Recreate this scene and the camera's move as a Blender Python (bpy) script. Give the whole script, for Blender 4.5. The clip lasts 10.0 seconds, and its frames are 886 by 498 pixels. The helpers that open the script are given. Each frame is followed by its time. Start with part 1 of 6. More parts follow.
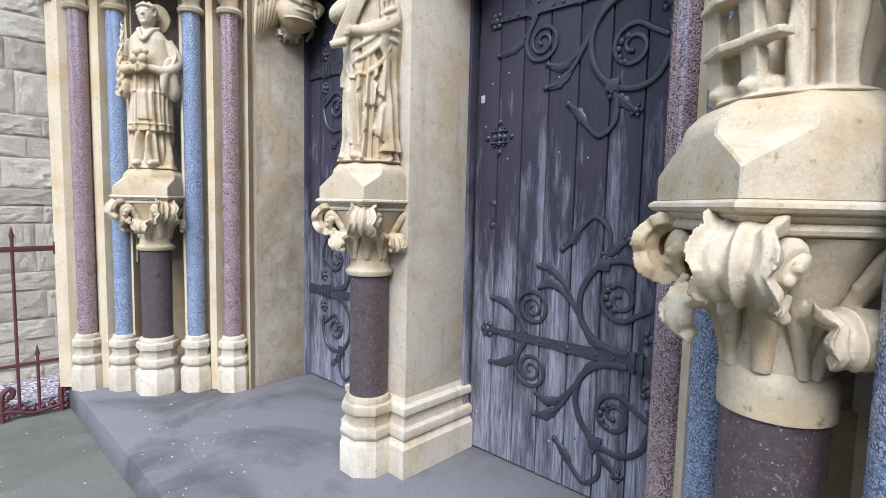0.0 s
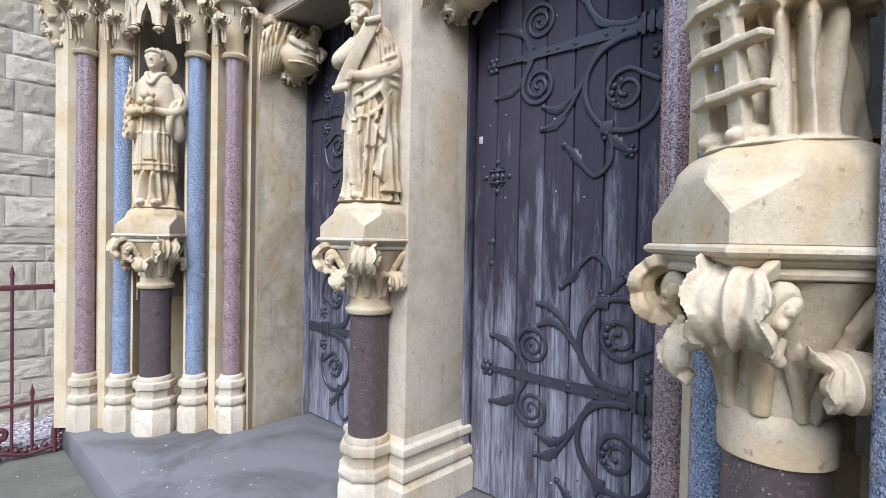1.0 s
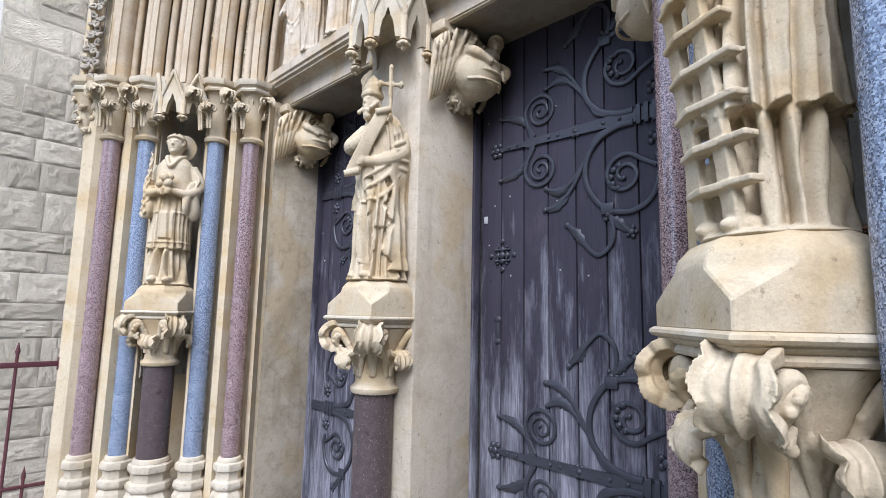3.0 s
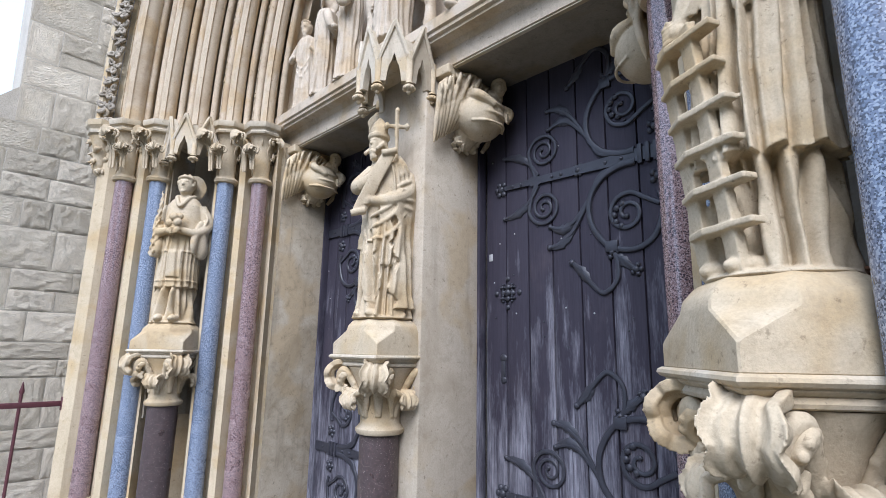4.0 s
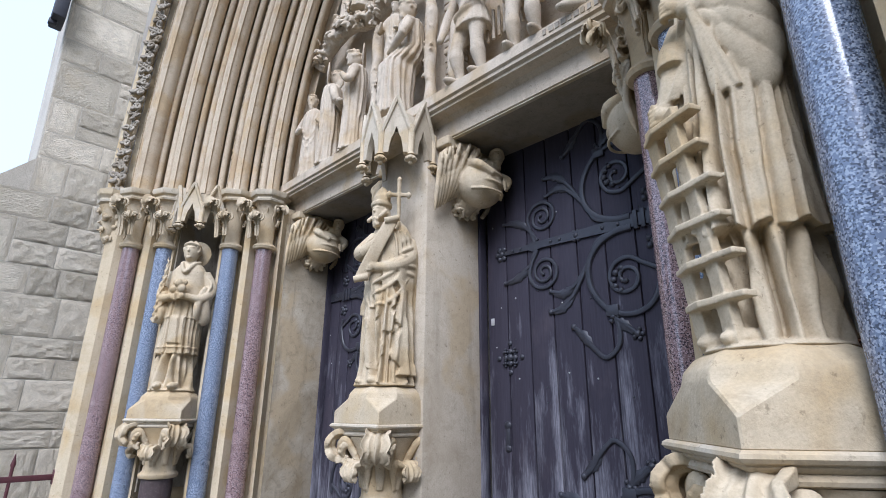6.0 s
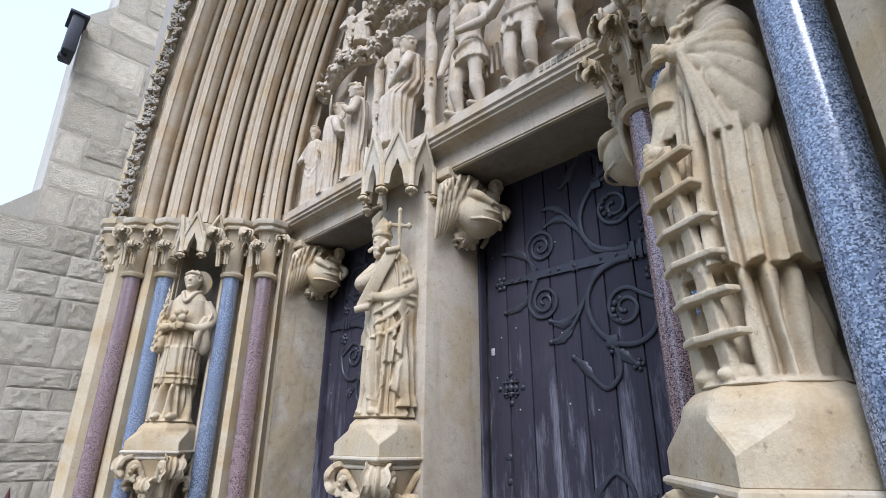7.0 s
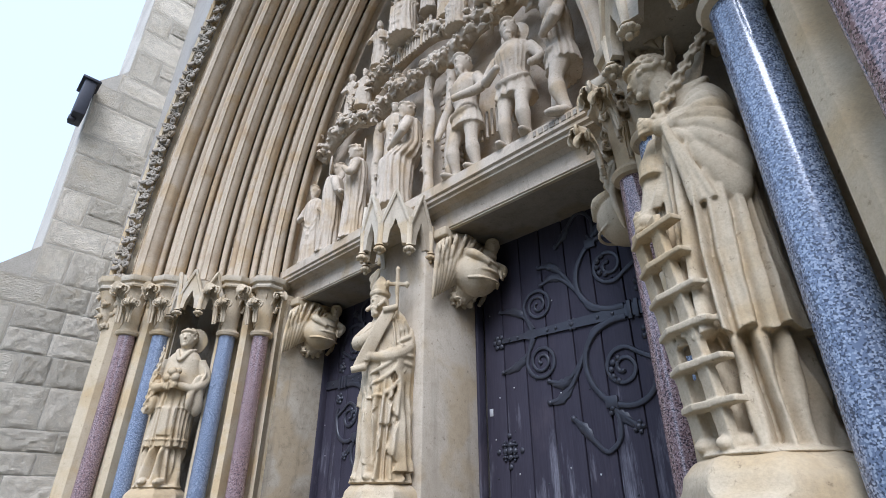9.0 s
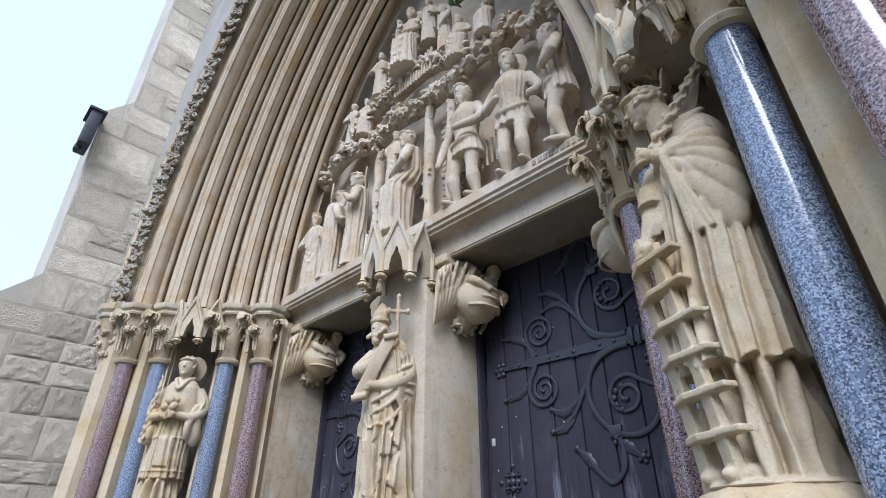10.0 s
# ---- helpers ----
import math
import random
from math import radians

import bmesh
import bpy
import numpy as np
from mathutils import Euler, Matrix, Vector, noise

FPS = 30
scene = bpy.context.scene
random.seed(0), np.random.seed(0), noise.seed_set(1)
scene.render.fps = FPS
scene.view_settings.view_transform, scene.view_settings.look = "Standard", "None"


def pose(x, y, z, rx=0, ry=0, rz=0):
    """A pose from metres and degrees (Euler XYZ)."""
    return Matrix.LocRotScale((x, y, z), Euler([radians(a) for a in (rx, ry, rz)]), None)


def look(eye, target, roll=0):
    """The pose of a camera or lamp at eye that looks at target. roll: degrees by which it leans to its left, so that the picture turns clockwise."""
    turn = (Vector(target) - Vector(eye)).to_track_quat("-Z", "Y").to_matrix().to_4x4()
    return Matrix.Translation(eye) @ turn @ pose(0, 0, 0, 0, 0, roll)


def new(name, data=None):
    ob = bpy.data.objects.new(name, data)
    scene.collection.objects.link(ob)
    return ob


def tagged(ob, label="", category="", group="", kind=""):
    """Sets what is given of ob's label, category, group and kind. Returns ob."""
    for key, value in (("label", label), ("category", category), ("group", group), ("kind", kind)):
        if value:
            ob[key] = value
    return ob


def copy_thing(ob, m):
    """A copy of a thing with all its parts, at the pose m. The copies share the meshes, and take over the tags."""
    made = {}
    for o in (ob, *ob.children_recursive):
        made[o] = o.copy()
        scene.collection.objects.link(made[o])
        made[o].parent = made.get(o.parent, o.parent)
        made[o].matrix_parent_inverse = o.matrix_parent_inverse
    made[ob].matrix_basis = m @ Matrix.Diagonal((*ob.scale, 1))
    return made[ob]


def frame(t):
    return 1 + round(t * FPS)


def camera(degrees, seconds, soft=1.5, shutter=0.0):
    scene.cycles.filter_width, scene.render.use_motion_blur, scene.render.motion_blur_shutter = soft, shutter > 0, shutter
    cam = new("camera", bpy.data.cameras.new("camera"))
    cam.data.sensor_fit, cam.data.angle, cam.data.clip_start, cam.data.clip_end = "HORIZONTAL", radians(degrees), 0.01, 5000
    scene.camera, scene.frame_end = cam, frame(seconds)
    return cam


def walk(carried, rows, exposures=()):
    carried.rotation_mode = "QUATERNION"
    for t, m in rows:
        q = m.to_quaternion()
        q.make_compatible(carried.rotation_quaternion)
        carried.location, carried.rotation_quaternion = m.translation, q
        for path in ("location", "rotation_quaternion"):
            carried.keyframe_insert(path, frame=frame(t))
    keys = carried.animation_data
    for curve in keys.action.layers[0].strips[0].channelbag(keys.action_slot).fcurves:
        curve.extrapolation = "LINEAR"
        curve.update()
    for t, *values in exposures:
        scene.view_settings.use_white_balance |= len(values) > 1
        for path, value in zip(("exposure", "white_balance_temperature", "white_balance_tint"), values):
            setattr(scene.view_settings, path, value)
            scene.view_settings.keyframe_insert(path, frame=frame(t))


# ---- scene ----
cam = camera(82.0, 10.0, soft=0.7)
METRES, EYE, TILT, LEAN, TURN = 0.25, 1.5, 0.0, 0.0, 43.8
ROWS = [
    (0.0, 0.0, 0.0, 0.0, 0.11, -4.93, -1.31),
    (0.5, 0.0007, -0.0416, 0.0422, 0.11, -3.01, -1.19),
    (1.0, -0.0005, -0.0818, 0.0811, 0.03, -1.04, -1.12),
    (1.5, -0.0088, -0.1155, 0.104, 0.05, 0.95, -1.12),
    (2.0, -0.021, -0.151, 0.1233, 0.14, 2.95, -1.18),
    (2.5, -0.0281, -0.193, 0.1503, 0.3, 5.07, -1.2),
    (4.0, -0.0509, -0.3144, 0.2154, 1.13, 11.21, -1.0),
    (4.5, -0.0517, -0.3544, 0.2432, 1.31, 12.93, -0.83),
    (5.0, -0.0595, -0.3996, 0.267, 1.38, 14.63, -0.7),
    (5.5, -0.053, -0.4368, 0.2935, 1.43, 16.28, -0.57),
    (7.0, -0.0631, -0.6418, 0.4014, 1.41, 20.62, -0.39),
    (7.5, -0.0634, -0.6911, 0.4286, 1.52, 22.1, -0.33),
    (8.0, -0.0633, -0.7418, 0.4475, 1.59, 23.55, -0.29),
    (8.5, -0.0681, -0.7764, 0.4679, 1.37, 25.02, -0.2),
    (9.0, -0.0695, -0.8078, 0.481, 1.13, 26.58, -0.17),
    (9.5, -0.0751, -0.832, 0.4838, 1.1, 28.11, -0.17),
    (10.0, -0.0789, -0.8525, 0.4865, 1.24, 29.5, -0.07),
]
walk(cam, [(t, pose(0, 0, EYE, TILT, LEAN, TURN) @ pose(METRES * x, METRES * y, METRES * z, 90 + pitch, roll, yaw)) for t, x, y, z, yaw, pitch, roll in ROWS],
     [(0.0, 1.3, 5450, 14), (2.5, 1.25, 5480, 15), (5.0, 0.98, 5430, 15), (7.5, 0.90, 5400, 15), (10.0, 0.86, 5350, 14)])

# ---- light ----
world = bpy.data.worlds.new("sky")
scene.world = world
world.use_nodes = True
wn, wl = world.node_tree.nodes, world.node_tree.links
sky = wn.new("ShaderNodeTexSky")
sky.sky_type, sky.sun_disc = "NISHITA", False
sky.sun_elevation, sky.sun_rotation = radians(46), radians(146)
sky.air_density, sky.dust_density, sky.ozone_density = 1.0, 4.0, 1.0
haze = wn.new("ShaderNodeMix")
haze.data_type = "RGBA"
haze.inputs[0].default_value = 0.6
haze.inputs[7].default_value = (6.6, 7.7, 8.8, 1)
wl.new(sky.outputs[0], haze.inputs[6])
wl.new(haze.outputs[2], wn["Background"].inputs[0])
wn["Background"].inputs[1].default_value = 0.118
sun = new("sun", bpy.data.lights.new("sun", "SUN"))
sun.data.energy, sun.data.angle, sun.data.color = 1.85, radians(34), (1.0, 0.97, 0.92)
sun.matrix_world = look((4.5, -8, 14), (-2, 1.5, 2))


# ---- materials ----
class Mat:
    """A node material, with short ways to add nodes."""

    def __init__(self, name, rough=0.8, metal=0.0, spec=0.5):
        self.m = bpy.data.materials.new(name)
        self.m.use_nodes = True
        self.n, self.l = self.m.node_tree.nodes, self.m.node_tree.links
        self.b = self.n["Principled BSDF"]
        self.b.inputs["Roughness"].default_value = rough
        self.b.inputs["Metallic"].default_value = metal
        self.b.inputs["Specular IOR Level"].default_value = spec
        tc, oi = self.n.new("ShaderNodeTexCoord"), self.n.new("ShaderNodeObjectInfo")
        self.random = oi.outputs["Random"]
        vm = self.n.new("ShaderNodeVectorMath")
        vm.operation = "MULTIPLY_ADD"
        co = self.n.new("ShaderNodeCombineXYZ")
        for i in range(3):
            self.l.new(oi.outputs["Random"], co.inputs[i])
        vm.inputs[1].default_value = (17.0, 31.0, 23.0)
        self.l.new(co.outputs[0], vm.inputs[0])
        self.l.new(tc.outputs["Object"], vm.inputs[2])
        self.co = vm.outputs[0]

    def stretch(self, x, y, z):
        mp = self.n.new("ShaderNodeMapping")
        mp.inputs["Scale"].default_value = (x, y, z)
        self.l.new(self.co, mp.inputs[0])
        return mp.outputs[0]

    def noise(self, scale, detail=4, rough=0.55, co=None, distort=0.0):
        t = self.n.new("ShaderNodeTexNoise")
        t.inputs["Scale"].default_value, t.inputs["Detail"].default_value = scale, detail
        t.inputs["Roughness"].default_value, t.inputs["Distortion"].default_value = rough, distort
        self.l.new(co or self.co, t.inputs["Vector"])
        return t.outputs[0]

    def cells(self, scale, feature="F1", out=0, co=None):
        t = self.n.new("ShaderNodeTexVoronoi")
        t.feature = feature
        t.inputs["Scale"].default_value = scale
        self.l.new(co or self.co, t.inputs["Vector"])
        return t.outputs[out]

    def ramp(self, fac, stops):
        r = self.n.new("ShaderNodeValToRGB")
        e = r.color_ramp.elements
        while len(e) < len(stops):
            e.new(0.5)
        for k, (p, c) in zip(e, stops):
            k.position, k.color = p, (*c, 1) if len(c) == 3 else c
        self.l.new(fac, r.inputs[0])
        return r.outputs[0]

    def grey(self, fac, lo, hi):
        return self.ramp(fac, [(lo, (0, 0, 0)), (hi, (1, 1, 1))])

    def mix(self, fac, a, b, blend="MIX"):
        x = self.n.new("ShaderNodeMix")
        x.data_type, x.blend_type = "RGBA", blend
        for v, s in ((fac, x.inputs[0]), (a, x.inputs[6]), (b, x.inputs[7])):
            if isinstance(v, (int, float)):
                s.default_value = v
            elif isinstance(v, tuple):
                s.default_value = (*v, 1)
            else:
                self.l.new(v, s)
        return x.outputs[2]

    def math(self, op, a, b):
        x = self.n.new("ShaderNodeMath")
        x.operation = op
        for v, s in ((a, x.inputs[0]), (b, x.inputs[1])):
            if isinstance(v, (int, float)):
                s.default_value = v
            else:
                self.l.new(v, s)
        return x.outputs[0]

    def height(self):
        """World height of the shaded point."""
        g, s = self.n.new("ShaderNodeNewGeometry"), self.n.new("ShaderNodeSeparateXYZ")
        self.l.new(g.outputs["Position"], s.inputs[0])
        return s.outputs[2]

    def out(self, colour, bump=None, strength=0.3, dist=0.01, rough=None):
        self.l.new(colour, self.b.inputs["Base Color"])
        if bump is not None:
            k = self.n.new("ShaderNodeBump")
            k.inputs["Strength"].default_value, k.inputs["Distance"].default_value = strength, dist
            self.l.new(bump, k.inputs["Height"])
            self.l.new(k.outputs[0], self.b.inputs["Normal"])
        if rough is not None:
            self.l.new(rough, self.b.inputs["Roughness"])
        return self.m


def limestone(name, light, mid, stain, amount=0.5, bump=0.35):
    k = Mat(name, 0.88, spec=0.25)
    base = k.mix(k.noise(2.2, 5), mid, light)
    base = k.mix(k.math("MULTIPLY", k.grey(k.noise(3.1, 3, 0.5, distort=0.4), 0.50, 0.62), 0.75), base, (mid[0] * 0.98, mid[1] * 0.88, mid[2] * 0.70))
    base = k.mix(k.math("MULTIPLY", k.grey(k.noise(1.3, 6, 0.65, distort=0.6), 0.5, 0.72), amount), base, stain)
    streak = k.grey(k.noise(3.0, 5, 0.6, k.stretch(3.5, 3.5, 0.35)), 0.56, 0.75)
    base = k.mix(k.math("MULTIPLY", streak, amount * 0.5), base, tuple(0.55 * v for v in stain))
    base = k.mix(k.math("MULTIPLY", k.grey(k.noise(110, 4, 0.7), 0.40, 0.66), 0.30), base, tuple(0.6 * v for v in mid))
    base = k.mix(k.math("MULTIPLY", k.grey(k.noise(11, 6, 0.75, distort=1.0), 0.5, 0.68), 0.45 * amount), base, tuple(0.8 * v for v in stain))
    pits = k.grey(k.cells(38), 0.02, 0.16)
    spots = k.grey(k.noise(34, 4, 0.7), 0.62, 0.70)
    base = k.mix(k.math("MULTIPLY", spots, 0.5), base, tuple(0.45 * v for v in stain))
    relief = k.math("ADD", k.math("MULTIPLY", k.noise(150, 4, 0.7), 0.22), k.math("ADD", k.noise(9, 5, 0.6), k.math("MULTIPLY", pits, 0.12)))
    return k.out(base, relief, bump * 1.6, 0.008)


CREAM = limestone("cream_limestone", (0.62, 0.53, 0.375), (0.53, 0.43, 0.28), (0.34, 0.24, 0.12), 0.5)
PALE = limestone("pale_limestone", (0.60, 0.535, 0.42), (0.51, 0.44, 0.325), (0.30, 0.24, 0.16), 0.75)
CARVED = limestone("carved_limestone", (0.61, 0.52, 0.375), (0.49, 0.40, 0.265), (0.27, 0.195, 0.11), 0.55, 0.45)
RELIEF = limestone("grey_carved_limestone", (0.62, 0.54, 0.425), (0.50, 0.42, 0.315), (0.27, 0.205, 0.135), 0.65, 0.4)
MOULD = limestone("arch_limestone", (0.60, 0.51, 0.38), (0.50, 0.405, 0.28), (0.29, 0.20, 0.115), 0.6, 0.3)
# dark stone of hood leaves and letters; on the niche backs it paints shade
DARK_AND_SHADED = limestone("dark_and_shaded_limestone", (0.44, 0.39, 0.31), (0.30, 0.26, 0.20), (0.12, 0.10, 0.08), 0.7, 0.5)
RENDER = limestone("plastered_stone", (0.58, 0.51, 0.40), (0.49, 0.425, 0.325), (0.30, 0.235, 0.155), 0.7, 0.2)

# limestone darkened to carry the soffit's shade in its colour
SOFFIT_SHADE = limestone("soffit_shade_limestone", (0.29, 0.26, 0.215), (0.23, 0.20, 0.16), (0.11, 0.09, 0.07), 0.6, 0.3)
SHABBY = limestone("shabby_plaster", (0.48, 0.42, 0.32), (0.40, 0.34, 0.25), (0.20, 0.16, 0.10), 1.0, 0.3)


def granite(name, a, b, c, rough=0.16):
    k = Mat(name, rough, spec=0.8)
    cell = k.cells(260, out=1)
    sep = k.n.new("ShaderNodeSeparateColor")
    k.l.new(cell, sep.inputs[0])
    col = k.ramp(sep.outputs[0], [(0.0, c), (0.22, c), (0.3, a), (0.68, a), (0.76, b), (1.0, b)])
    col = k.mix(0.06, col, k.mix(k.noise(30, 3), a, b))
    worn = k.grey(k.math("ADD", k.noise(6, 4), k.math("MULTIPLY", k.height(), 0.16)), 0.55, 0.86)
    r = k.math("SUBTRACT", 0.35, k.math("MULTIPLY", worn, 0.20))
    return k.out(col, k.noise(70, 2), 0.04, 0.002, r)


PINK = granite("pink_granite", (0.225, 0.145, 0.14), (0.41, 0.305, 0.30), (0.035, 0.026, 0.032))
BLUE = granite("blue_granite", (0.16, 0.198, 0.28), (0.35, 0.40, 0.49), (0.05, 0.062, 0.09))


def dark_marble():
    k = Mat("dark_marble", 0.35)
    base = k.mix(k.noise(34, 6, 0.75), (0.025, 0.019, 0.020), (0.11, 0.08, 0.077))
    base = k.mix(k.ramp(k.cells(55), [(0.0, (1, 1, 1)), (0.22, (0, 0, 0))]), base, (0.018, 0.016, 0.018))
    vein = k.ramp(k.cells(9, "DISTANCE_TO_EDGE"), [(0.0, (1, 1, 1)), (0.012, (0, 0, 0))])
    broken = k.grey(k.noise(7, 3), 0.5, 0.62)
    base = k.mix(k.math("MULTIPLY", k.math("MULTIPLY", vein, broken), 0.4), base, (0.36, 0.29, 0.25))
    base = k.mix(k.math("MULTIPLY", k.grey(k.noise(75, 3, 0.6), 0.56, 0.66), 0.55), base, (0.15, 0.095, 0.09))
    base = k.mix(k.math("MULTIPLY", k.grey(k.noise(130, 2), 0.64, 0.7), 0.5), base, (0.50, 0.45, 0.41))
    return k.out(base, k.noise(50, 4), 0.12, 0.003, k.ramp(k.noise(12, 4), [(0.3, (0.25,) * 3), (0.7, (0.55,) * 3)]))


MARBLE = dark_marble()


def old_wood():
    k = Mat("weathered_dark_oak", 0.6, spec=0.16)
    grain = k.noise(14, 8, 0.7, k.stretch(9, 9, 0.35))
    base = k.mix(grain, (0.016, 0.0145, 0.022), (0.068, 0.061, 0.08))
    bleach = k.grey(k.math("ADD", k.noise(1.8, 6, 0.7, k.stretch(5, 5, 0.8)), k.math("MULTIPLY", k.height(), -0.17)), 0.235, 0.52)
    base = k.mix(k.math("MULTIPLY", bleach, k.grey(grain, 0.3, 0.62)), base, (0.36, 0.355, 0.40))
    patch = k.grey(k.noise(2.6, 5, 0.65, k.stretch(1, 1, 0.5)), 0.58, 0.74)
    base = k.mix(k.math("MULTIPLY", patch, 0.28), base, (0.14, 0.11, 0.12))
    return k.out(base, k.math("ADD", grain, k.noise(4, 3)), 0.35, 0.006, k.ramp(grain, [(0.2, (0.42,) * 3), (0.8, (0.72,) * 3)]))


OAK = old_wood()


def iron(name, a, b, rough=0.45):
    k = Mat(name, rough, spec=0.5)
    base = k.mix(k.noise(20, 5), a, b)
    return k.out(base, k.noise(45, 4), 0.4, 0.004)


IRON = iron("black_wrought_iron", (0.018, 0.018, 0.024), (0.048, 0.049, 0.062))
MAROON = iron("maroon_painted_iron", (0.06, 0.018, 0.022), (0.13, 0.04, 0.045), 0.5)
STEEL = iron("bright_worn_metal", (0.3, 0.3, 0.3), (0.5, 0.5, 0.5), 0.4)
LEAD = iron("dark_painted_metal", (0.02, 0.02, 0.026), (0.04, 0.04, 0.05), 0.6)


def paving(name, a, b, stain, scale=1.0):
    k = Mat(name, 0.85, spec=0.3)
    base = k.mix(k.noise(2.5 * scale, 6, 0.6), a, b)
    base = k.mix(k.math("MULTIPLY", k.grey(k.noise(0.9 * scale, 6, 0.65, distort=0.8), 0.46, 0.60), 0.75), base, stain)
    base = k.mix(k.math("MULTIPLY", k.grey(k.noise(120, 2), 0.42, 0.62), 0.4), base, tuple(0.45 * v for v in a))
    return k.out(base, k.math("ADD", k.noise(70, 5, 0.7), k.noise(6, 4)), 0.3, 0.006)


SLAB = paving("grey_stone_paving", (0.15, 0.143, 0.143), (0.215, 0.205, 0.205), (0.065, 0.06, 0.058))
GROUND = paving("mossy_concrete", (0.13, 0.125, 0.10), (0.18, 0.17, 0.14), (0.075, 0.08, 0.05))


def gravel():
    k = Mat("pale_gravel", 0.9)
    sep = k.n.new("ShaderNodeSeparateColor")
    k.l.new(k.cells(38, out=1), sep.inputs[0])
    return k.out(k.ramp(sep.outputs[0], [(0, (0.16, 0.14, 0.15)), (0.5, (0.36, 0.32, 0.33)), (1, (0.58, 0.54, 0.54))]), k.cells(38), 1.0, 0.02)


GRAVEL = gravel()


def rubble(name, a, b, moss=0.0):
    """Weathered wall stone; every stone takes a shade of its own."""
    k = Mat(name, 0.92, spec=0.2)
    base = k.mix(k.random, a, b)
    base = k.mix(k.math("MULTIPLY", k.grey(k.noise(5, 6, 0.7), 0.42, 0.66), 0.38), base, tuple(0.55 * v for v in a))
    base = k.mix(k.math("MULTIPLY", k.grey(k.noise(1.7, 4, 0.6), 0.5, 0.66), 0.35), base, (0.46, 0.38, 0.25))
    base = k.mix(k.grey(k.noise(14, 5, 0.7), 0.55, 0.75), base, (0.70, 0.64, 0.53))
    return k.out(base, k.math("ADD", k.noise(16, 6, 0.72), k.math("MULTIPLY", k.cells(24), 0.5)), 0.8, 0.016)


STONE = rubble("grey_wall_stone", (0.50, 0.445, 0.345), (0.75, 0.67, 0.53))
MORTAR = paving("lime_mortar", (0.56, 0.51, 0.42), (0.64, 0.59, 0.49), (0.44, 0.39, 0.31))
SOFT = paving("soft_grey_render", (0.34, 0.32, 0.28), (0.42, 0.39, 0.34), (0.26, 0.24, 0.2))


# ---- mesh helpers ----
def finish(ob, mat, smooth=0):
    me = ob.data
    me.materials.append(mat)
    if smooth:
        for p in me.polygons:
            p.use_smooth = True
        me.set_sharp_from_angle(angle=radians(smooth))
    return ob


def part(name, bm, mat, parent=None, label="", smooth=40, at=None):
    """Links a bmesh as one mesh object, under a thing or a part."""
    bmesh.ops.recalc_face_normals(bm, faces=bm.faces)
    me = bpy.data.meshes.new(name)
    bm.to_mesh(me)
    bm.free()
    ob = finish(new(name, me), mat, smooth)
    if parent:
        ob.parent = parent
    if at is not None:
        ob.matrix_basis = at
    return tagged(ob, label)


def thing(name, m, label, category, group="", kind=""):
    ob = new(name)
    ob.empty_display_size = 0.1
    ob.matrix_basis = m
    return tagged(ob, label, category, group, kind)


def box(bm, lo, hi, bevel=0.0):
    c = [(a + b) / 2 for a, b in zip(lo, hi)]
    s = [abs(b - a) for a, b in zip(lo, hi)]
    made = bmesh.ops.create_cube(bm, size=1, matrix=Matrix.Translation(c) @ Matrix.Diagonal((*s, 1)))
    if bevel:
        edges = {e for v in made["verts"] for e in v.link_edges}
        bmesh.ops.bevel(bm, geom=list(edges), offset=bevel, segments=2, affect="EDGES", profile=0.5)
    return bm


def lathe(bm, profile, sides=32, turn=0.0, cx=0.0, cy=0.0, start=0.0, end=360.0):
    """Revolves (radius, z) pairs; few sides give an octagon or the like."""
    full = abs(end - start) >= 360
    n = sides if full else sides + 1
    rings = []
    for r, z in profile:
        ring = []
        for i in range(n):
            a = radians(start + turn + (end - start) * i / sides)
            ring.append(bm.verts.new((cx + r * math.cos(a), cy + r * math.sin(a), z)))
        rings.append(ring)
    for a, b in zip(rings, rings[1:]):
        for i in range(n if full else n - 1):
            j = (i + 1) % n
            bm.faces.new((a[i], a[j], b[j], b[i]))
    bm.faces.new(rings[0][::-1])
    bm.faces.new(rings[-1])
    return bm


def prism(bm, plan, z0, z1):
    """Extrudes a plan polygon upwards."""
    a = [bm.verts.new((x, y, z0)) for x, y in plan]
    b = [bm.verts.new((x, y, z1)) for x, y in plan]
    n = len(plan)
    for i in range(n):
        bm.faces.new((a[i], a[(i + 1) % n], b[(i + 1) % n], b[i]))
    bm.faces.new(a[::-1])
    bm.faces.new(b)
    return bm


def tube(bm, pts, radii, sides=10, flat=None):
    """A round bar along a path, closed at both ends. flat: (axis, factor) squashes it along a direction."""
    pts = [Vector(p) for p in pts]
    if isinstance(radii, (int, float)):
        radii = [radii] * len(pts)
    rings, up = [], None
    for i, p in enumerate(pts):
        d = (pts[min(i + 1, len(pts) - 1)] - pts[max(i - 1, 0)]).normalized()
        if up is None:
            up = d.orthogonal().normalized()
        up = (up - d * up.dot(d))
        up = up.normalized() if up.length > 1e-6 else d.orthogonal().normalized()
        side = d.cross(up)
        ring = []
        for j in range(sides):
            a = 2 * math.pi * j / sides
            o = (up * math.cos(a) + side * math.sin(a)) * radii[i]
            if flat:
                ax = Vector(flat[0])
                o -= ax * o.dot(ax) * (1 - flat[1])
            ring.append(bm.verts.new(p + o))
        rings.append(ring)
    for a, b in zip(rings, rings[1:]):
        for i in range(sides):
            bm.faces.new((a[i], a[(i + 1) % sides], b[(i + 1) % sides], b[i]))
    bm.faces.new(rings[0][::-1])
    bm.faces.new(rings[-1])
    return bm


